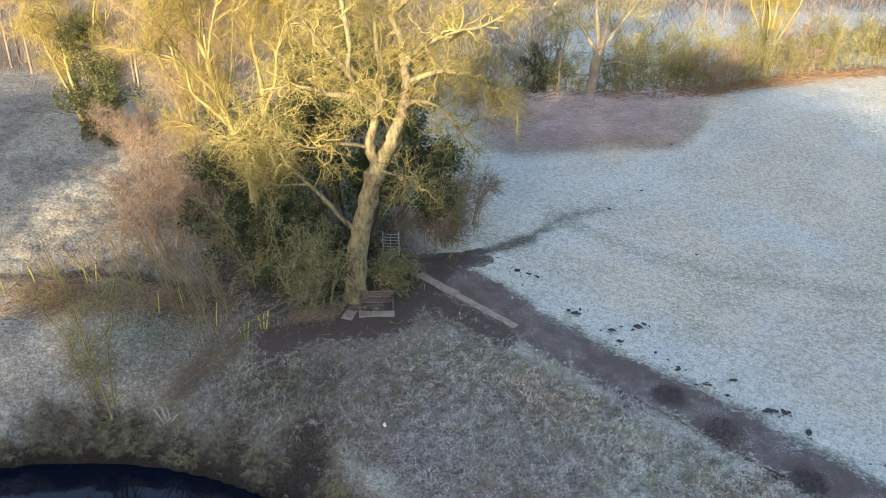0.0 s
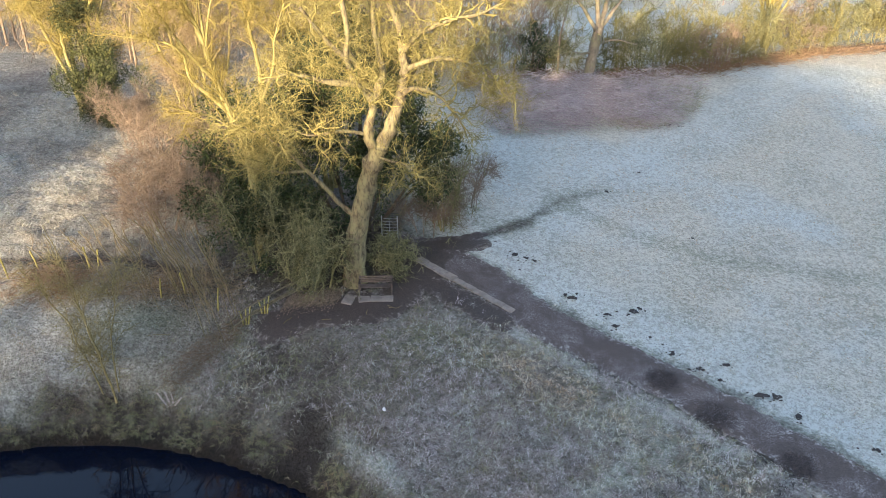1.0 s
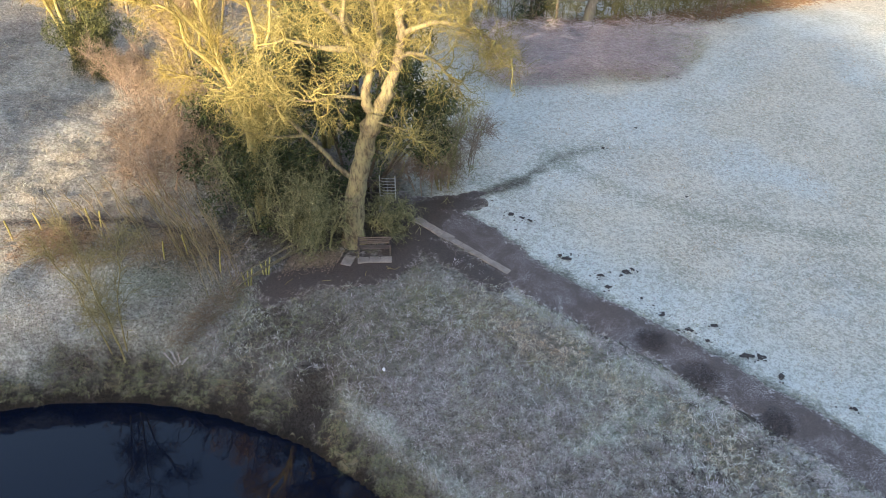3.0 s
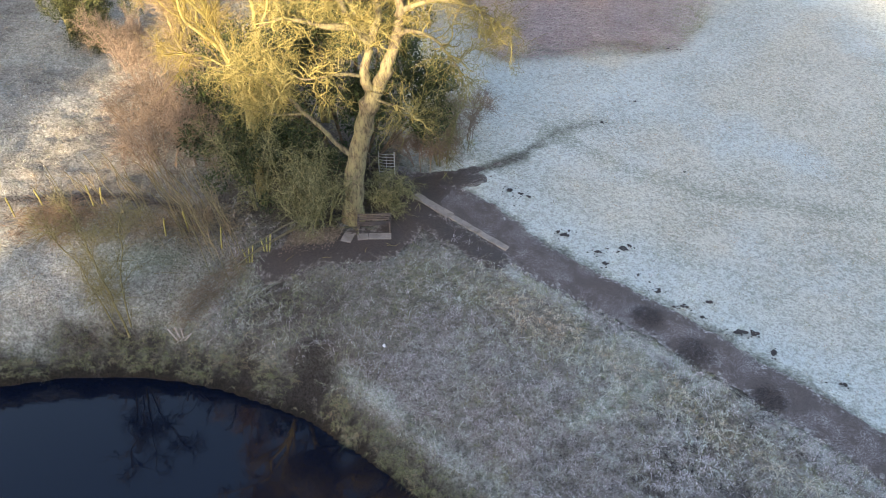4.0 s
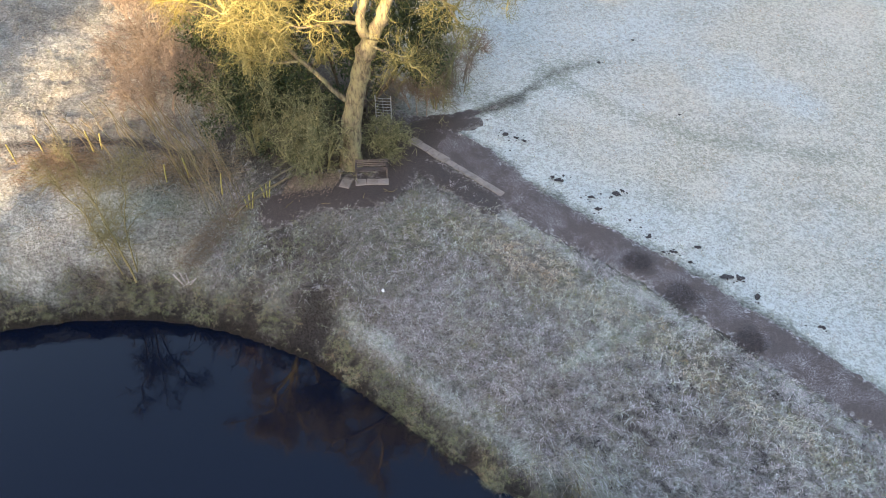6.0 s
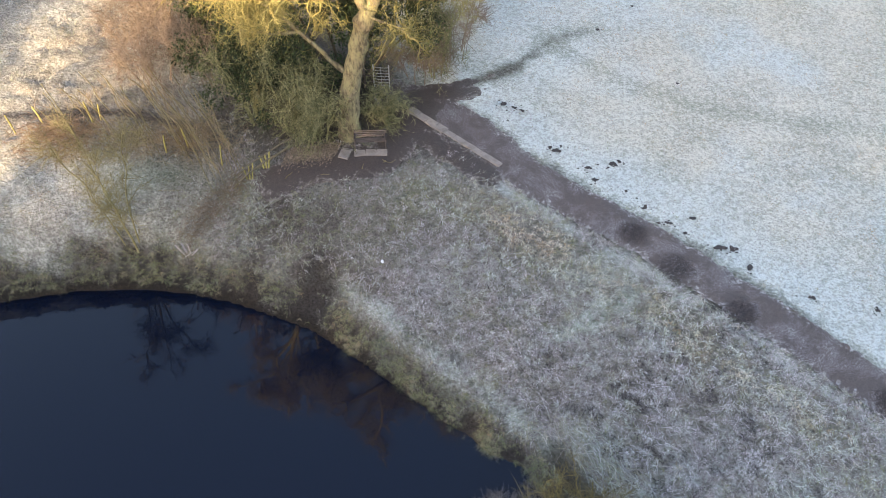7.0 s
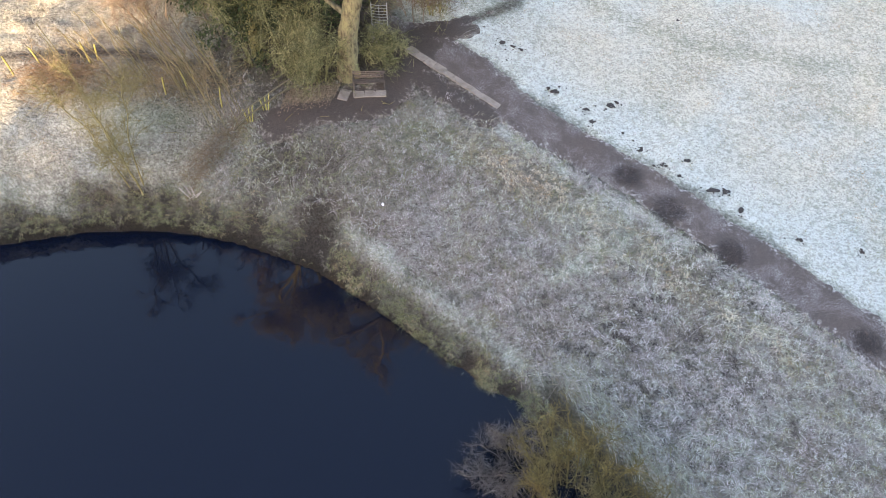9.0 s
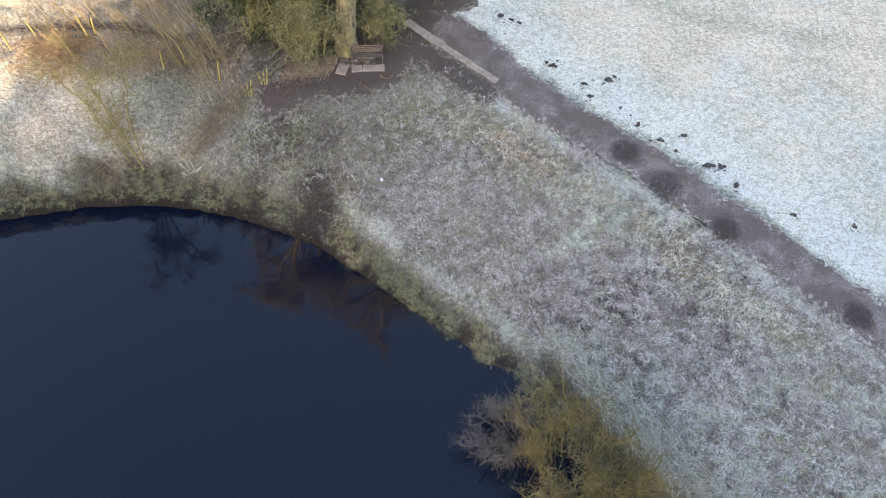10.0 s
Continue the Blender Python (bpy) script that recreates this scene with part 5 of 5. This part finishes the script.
def clods():
    """Mole-dug and trodden soil along the path's field edge, each a small heap."""
    rng = np.random.default_rng(8)
    bm = bmesh.new()
    bmesh.ops.create_icosphere(bm, subdivisions=1, radius=1.0)
    crumb = bpy.data.meshes.new("crumb")
    bm.to_mesh(crumb)
    bm.free()
    for x, y, r in [(3.77, 32.5, .3), (4.3, 32.2, .4), (4.7, 32.0, .26), (6.17, 29.0, .42), (5.9, 29.2, .25), (7.6, 27.8, .3), (7.8, 27.0, .32), (8.9, 28.1, .42), (9.2, 28.3, .22), (9.9, 25.3, .24), (10.3, 24.3, .2), (10.8, 24.3, .3), (11.4, 23.7, .2), (12.0, 24.6, .26),
                    (12.8, 22.8, .42), (13.35, 22.8, .34), (13.8, 21.8, .34), (16.0, 20.2, .36), (18.6, 19.6, .26), (9.2, 26.3, .14), (9.6, 25.8, .14), (3.9, 31.2, .16), (9.9, 39.6, .3), (12.5, 42.3, .25), (13.6, 34.6, .2), (16.6, 50.3, .35), (17.2, 50.0, .3)]:
        bm = bmesh.new()
        bmesh.ops.create_circle(bm, cap_ends=True, segments=10, radius=r * 0.26)
        bmesh.ops.subdivide_edges(bm, edges=bm.edges[:], cuts=2, use_grid_fill=True)
        shift = rng.random(2) * 50
        for v in bm.verts:
            p = Vector((v.co.x + shift[0], v.co.y + shift[1], 0)) / r
            v.co.xy *= 1.9 + 1.7 * noise.noise(p * 1.3) + 1.5 * noise.noise(p * 4.5)
            v.co.z = 0.07 * max(0.0, 1 - v.co.xy.length / (1.1 * r)) + 0.05 * noise.noise(p * 5) - 0.005
        mesh = bpy.data.meshes.new("clod")
        bm.to_mesh(mesh)
        bm.free()
        o = part("molehill", mesh, SOIL)
        o.location = (x, y, foot(x, y))
        tagged(o, "small dark heap of dug soil on frosty turf", "molehill", "molehills")
        for _ in range(6):
            a, q, s = rng.random() * 6.28, r * (0.6 + 0.8 * rng.random()), r * (0.07 + 0.12 * rng.random())
            c = part("crumb", crumb, SOIL, o)
            c.location, c.scale = (math.cos(a) * q * 1.4, math.sin(a) * q, s * 0.3), (s, s * 0.8, s * 0.6)


def leaf_patches():
    for x, y, r in [(9.0, 23.7, 0.62), (10.6, 21.8, 0.75), (12.85, 19.5, 0.6), (17.35, 15.35, 0.55)]:
        rng = np.random.default_rng(int(x * 10))
        n = 1100
        a, q = rng.random(n) * 2 * np.pi, r * np.sqrt(rng.random(n)) * (1 + 0.25 * rng.normal(size=n))
        px, py = x + np.cos(a) * q, y + np.sin(a) * q
        z = land(px, py) + 0.035 + 0.02 * rng.random(n)
        ways = unit(rng.normal(size=(n, 3)) * np.array((1, 1, 0.35)))
        sides = unit(np.cross(ways, np.array((0.1, 0.1, 1.0)))) * 0.025
        c = np.stack([px, py, z], 1)
        verts = np.stack([c - ways * 0.04, c + sides, c + ways * 0.04, c - sides], 1).reshape(-1, 3)
        ob = part("leaf_litter", mesh_of("leaf_litter", verts, np.arange(n)[:, None] * 4 + np.array((0, 1, 2, 3)), (), False), LEAF_BROWN)
        tagged(ob, "round patch of dark fallen leaves on a path", "leaf litter", "leaf patches", "stuff")


def leaf_drift():
    rng = np.random.default_rng(12)
    n = 3200
    s, q = rng.random(n), rng.normal(size=n) * 0.32
    px, py = -7.3 + 2.6 * s + q * 0.3, 28.75 + 0.35 * s + q
    c = np.stack([px, py, land(px, py) + 0.05 + 0.03 * rng.random(n)], 1)
    ways = unit(rng.normal(size=(n, 3)) * np.array((1, 1, 0.5)))
    sides = unit(np.cross(ways, np.array((0.1, 0.1, 1.0)))) * 0.03
    verts = np.stack([c - ways * 0.055, c + sides, c + ways * 0.055, c - sides], 1).reshape(-1, 3)
    ob = part("leaf_drift", mesh_of("leaf_drift", verts, np.arange(n)[:, None] * 4 + np.array((0, 1, 2, 3)), (), False), LEAF_TAN)
    tagged(ob, "drift of tan fallen leaves below a low fence", "leaf litter", kind="stuff")


def fallen_sticks():
    rng = np.random.default_rng(14)
    for x, y, turn, l in [(-2.1, 28.35, 20, 0.7), (-2.3, 28.3, -40, 0.5), (-6.9, 27.7, 60, 0.9), (-5.2, 27.6, 10, 0.5), (-12.6, 26.9, -8, 1.6), (-14.4, 27.6, 12, 1.4), (-8.9, 25.6, 70, 1.1), (-3.4, 28.0, 80, 0.4)]:
        w = Wood()
        q = wander(rng, (-l / 2, 0, 0), (1, 0, 0), l, 6, 0.22, 0.0)
        q[:, 2] = np.abs(q[:, 2]) * 0.4 + 0.02
        w.tube(q, np.linspace(0.022, 0.008, len(q)), 5)
        o = part("fallen_stick", w.mesh("fallen_stick"), TWIG_PALE)
        o.matrix_world = pose(x, y, foot(x, y) + 0.03, 0, 0, turn)
        tagged(o, "bare pale stick lying on the ground", "stick", "fallen sticks")


def litter():
    bm = bmesh.new()
    bmesh.ops.create_icosphere(bm, subdivisions=2, radius=0.1)
    for v in bm.verts:
        v.co *= 0.75 + 0.4 * noise.noise(v.co * 14)
    mesh = bpy.data.meshes.new("litter")
    bm.to_mesh(mesh)
    bm.free()
    o = part("crumpled_paper", mesh, LITTER_WHITE)
    o.location = (-2.29, 22.8, foot(-2.29, 22.8) + 0.1)
    tagged(o, "scrap of crumpled white paper in frosty grass", "litter")


bench(), paving(), gate(), fence(), driftwood(), clods(), leaf_patches(), leaf_drift(), fallen_sticks(), litter()


# ---- woods: beyond the fields, and one added unseen behind the camera to keep the low sun off the ground ----
def far_wood(name, label, x, y, top, mat, seed, size=1.6, thick=0.045, sparse=None):
    r = np.random.default_rng(seed)
    n = len(x)
    z0 = land(x, y)
    wood = Wood()
    h = top * (0.15 + 0.85 * r.random(n) ** 0.8)
    if sparse is not None:
        stay = r.random(n) > sparse(x, h)
        x, y, z0, h, top, n = x[stay], y[stay], z0[stay], h[stay], top[stay], int(stay.sum())
    a = r.random(n) * 2 * np.pi
    way = unit(np.stack([np.cos(a) * 0.7, np.sin(a) * 0.7, 0.4 + r.random(n)], 1))
    ln = size * (0.5 + r.random(n))
    wood.twigs(np.stack([x, y, z0 + np.maximum(h - ln, 0)], 1), way, ln, np.full(n, thick * size), r.normal(size=(n, 3)) * 0.2, segs=1)
    for k in range(0, n, 260):
        wood.tube(np.array([(x[k], y[k], z0[k] - 0.3), (x[k], y[k], z0[k] + top[k] * 0.5), (x[k] + 0.5, y[k], z0[k] + top[k] * 0.85)]), [0.12, 0.09, 0.03], 6)
    return tagged(part(name, wood.mesh(name), mat), label, "woodland", kind="stuff")


rng = np.random.default_rng(9)
wx, wy = rng.uniform(-130, 90, 52000), rng.uniform(-84, -62, 52000)
# Added wood: crest heights and a thinned gap set where sun reaches the land.
crest = np.interp(wx, [-130, -74, -70, -50, -46, -38, -34, -26, -21, -17, 90], [24, 23, 22, 22, 22.5, 21.5, 26, 26, 22.5, 20.6, 20.3])
crest = crest * (0.86 + 0.28 * fractal(wx, wy, 9, 51))
far_wood("shade_wood", "unseen bare wood added behind the camera to shade the land", wx, wy, crest, TWIG_BROWN, 52, 2.6, 0.075,
         lambda x, h: 0.93 * (h > np.interp(x, [-70, -67, -57, -54, -50], [23, 13.8, 13.6, 14.4, 16])) * smooth(-70, -67, x) * smooth(-49.5, -52, x))
# Grey twig colour on far_wood and copse stands in for distance haze.
wx, wy = rng.uniform(-120, 160, 16000), rng.uniform(150, 190, 16000)
far_wood("far_wood", "distant bare woodland beyond frosty fields", wx, wy, 9 + 5 * fractal(wx, wy, 20, 53), TWIG_GREY, 54, 3.0, 0.03)
wx, wy = rng.uniform(-60, 10, 14000), rng.uniform(58, 80, 14000)
far_wood("hedge_wood", "bare trees and scrub beyond the oak", wx, wy, 5 + 6 * fractal(wx, wy, 9, 55), TWIG_SCRUB, 56, 1.6, 0.022)
wx, wy = rng.uniform(-10, 120, 8000), rng.uniform(92, 128, 8000)
thin = fractal(wx, wy, 14, 57) > 0.56
far_wood("copse", "bare copse beyond a hedge, greyed as if by mist", wx[thin], wy[thin], 4 + 7 * fractal(wx, wy, 8, 58)[thin], TWIG_GREY, 59, 2.0, 0.022)
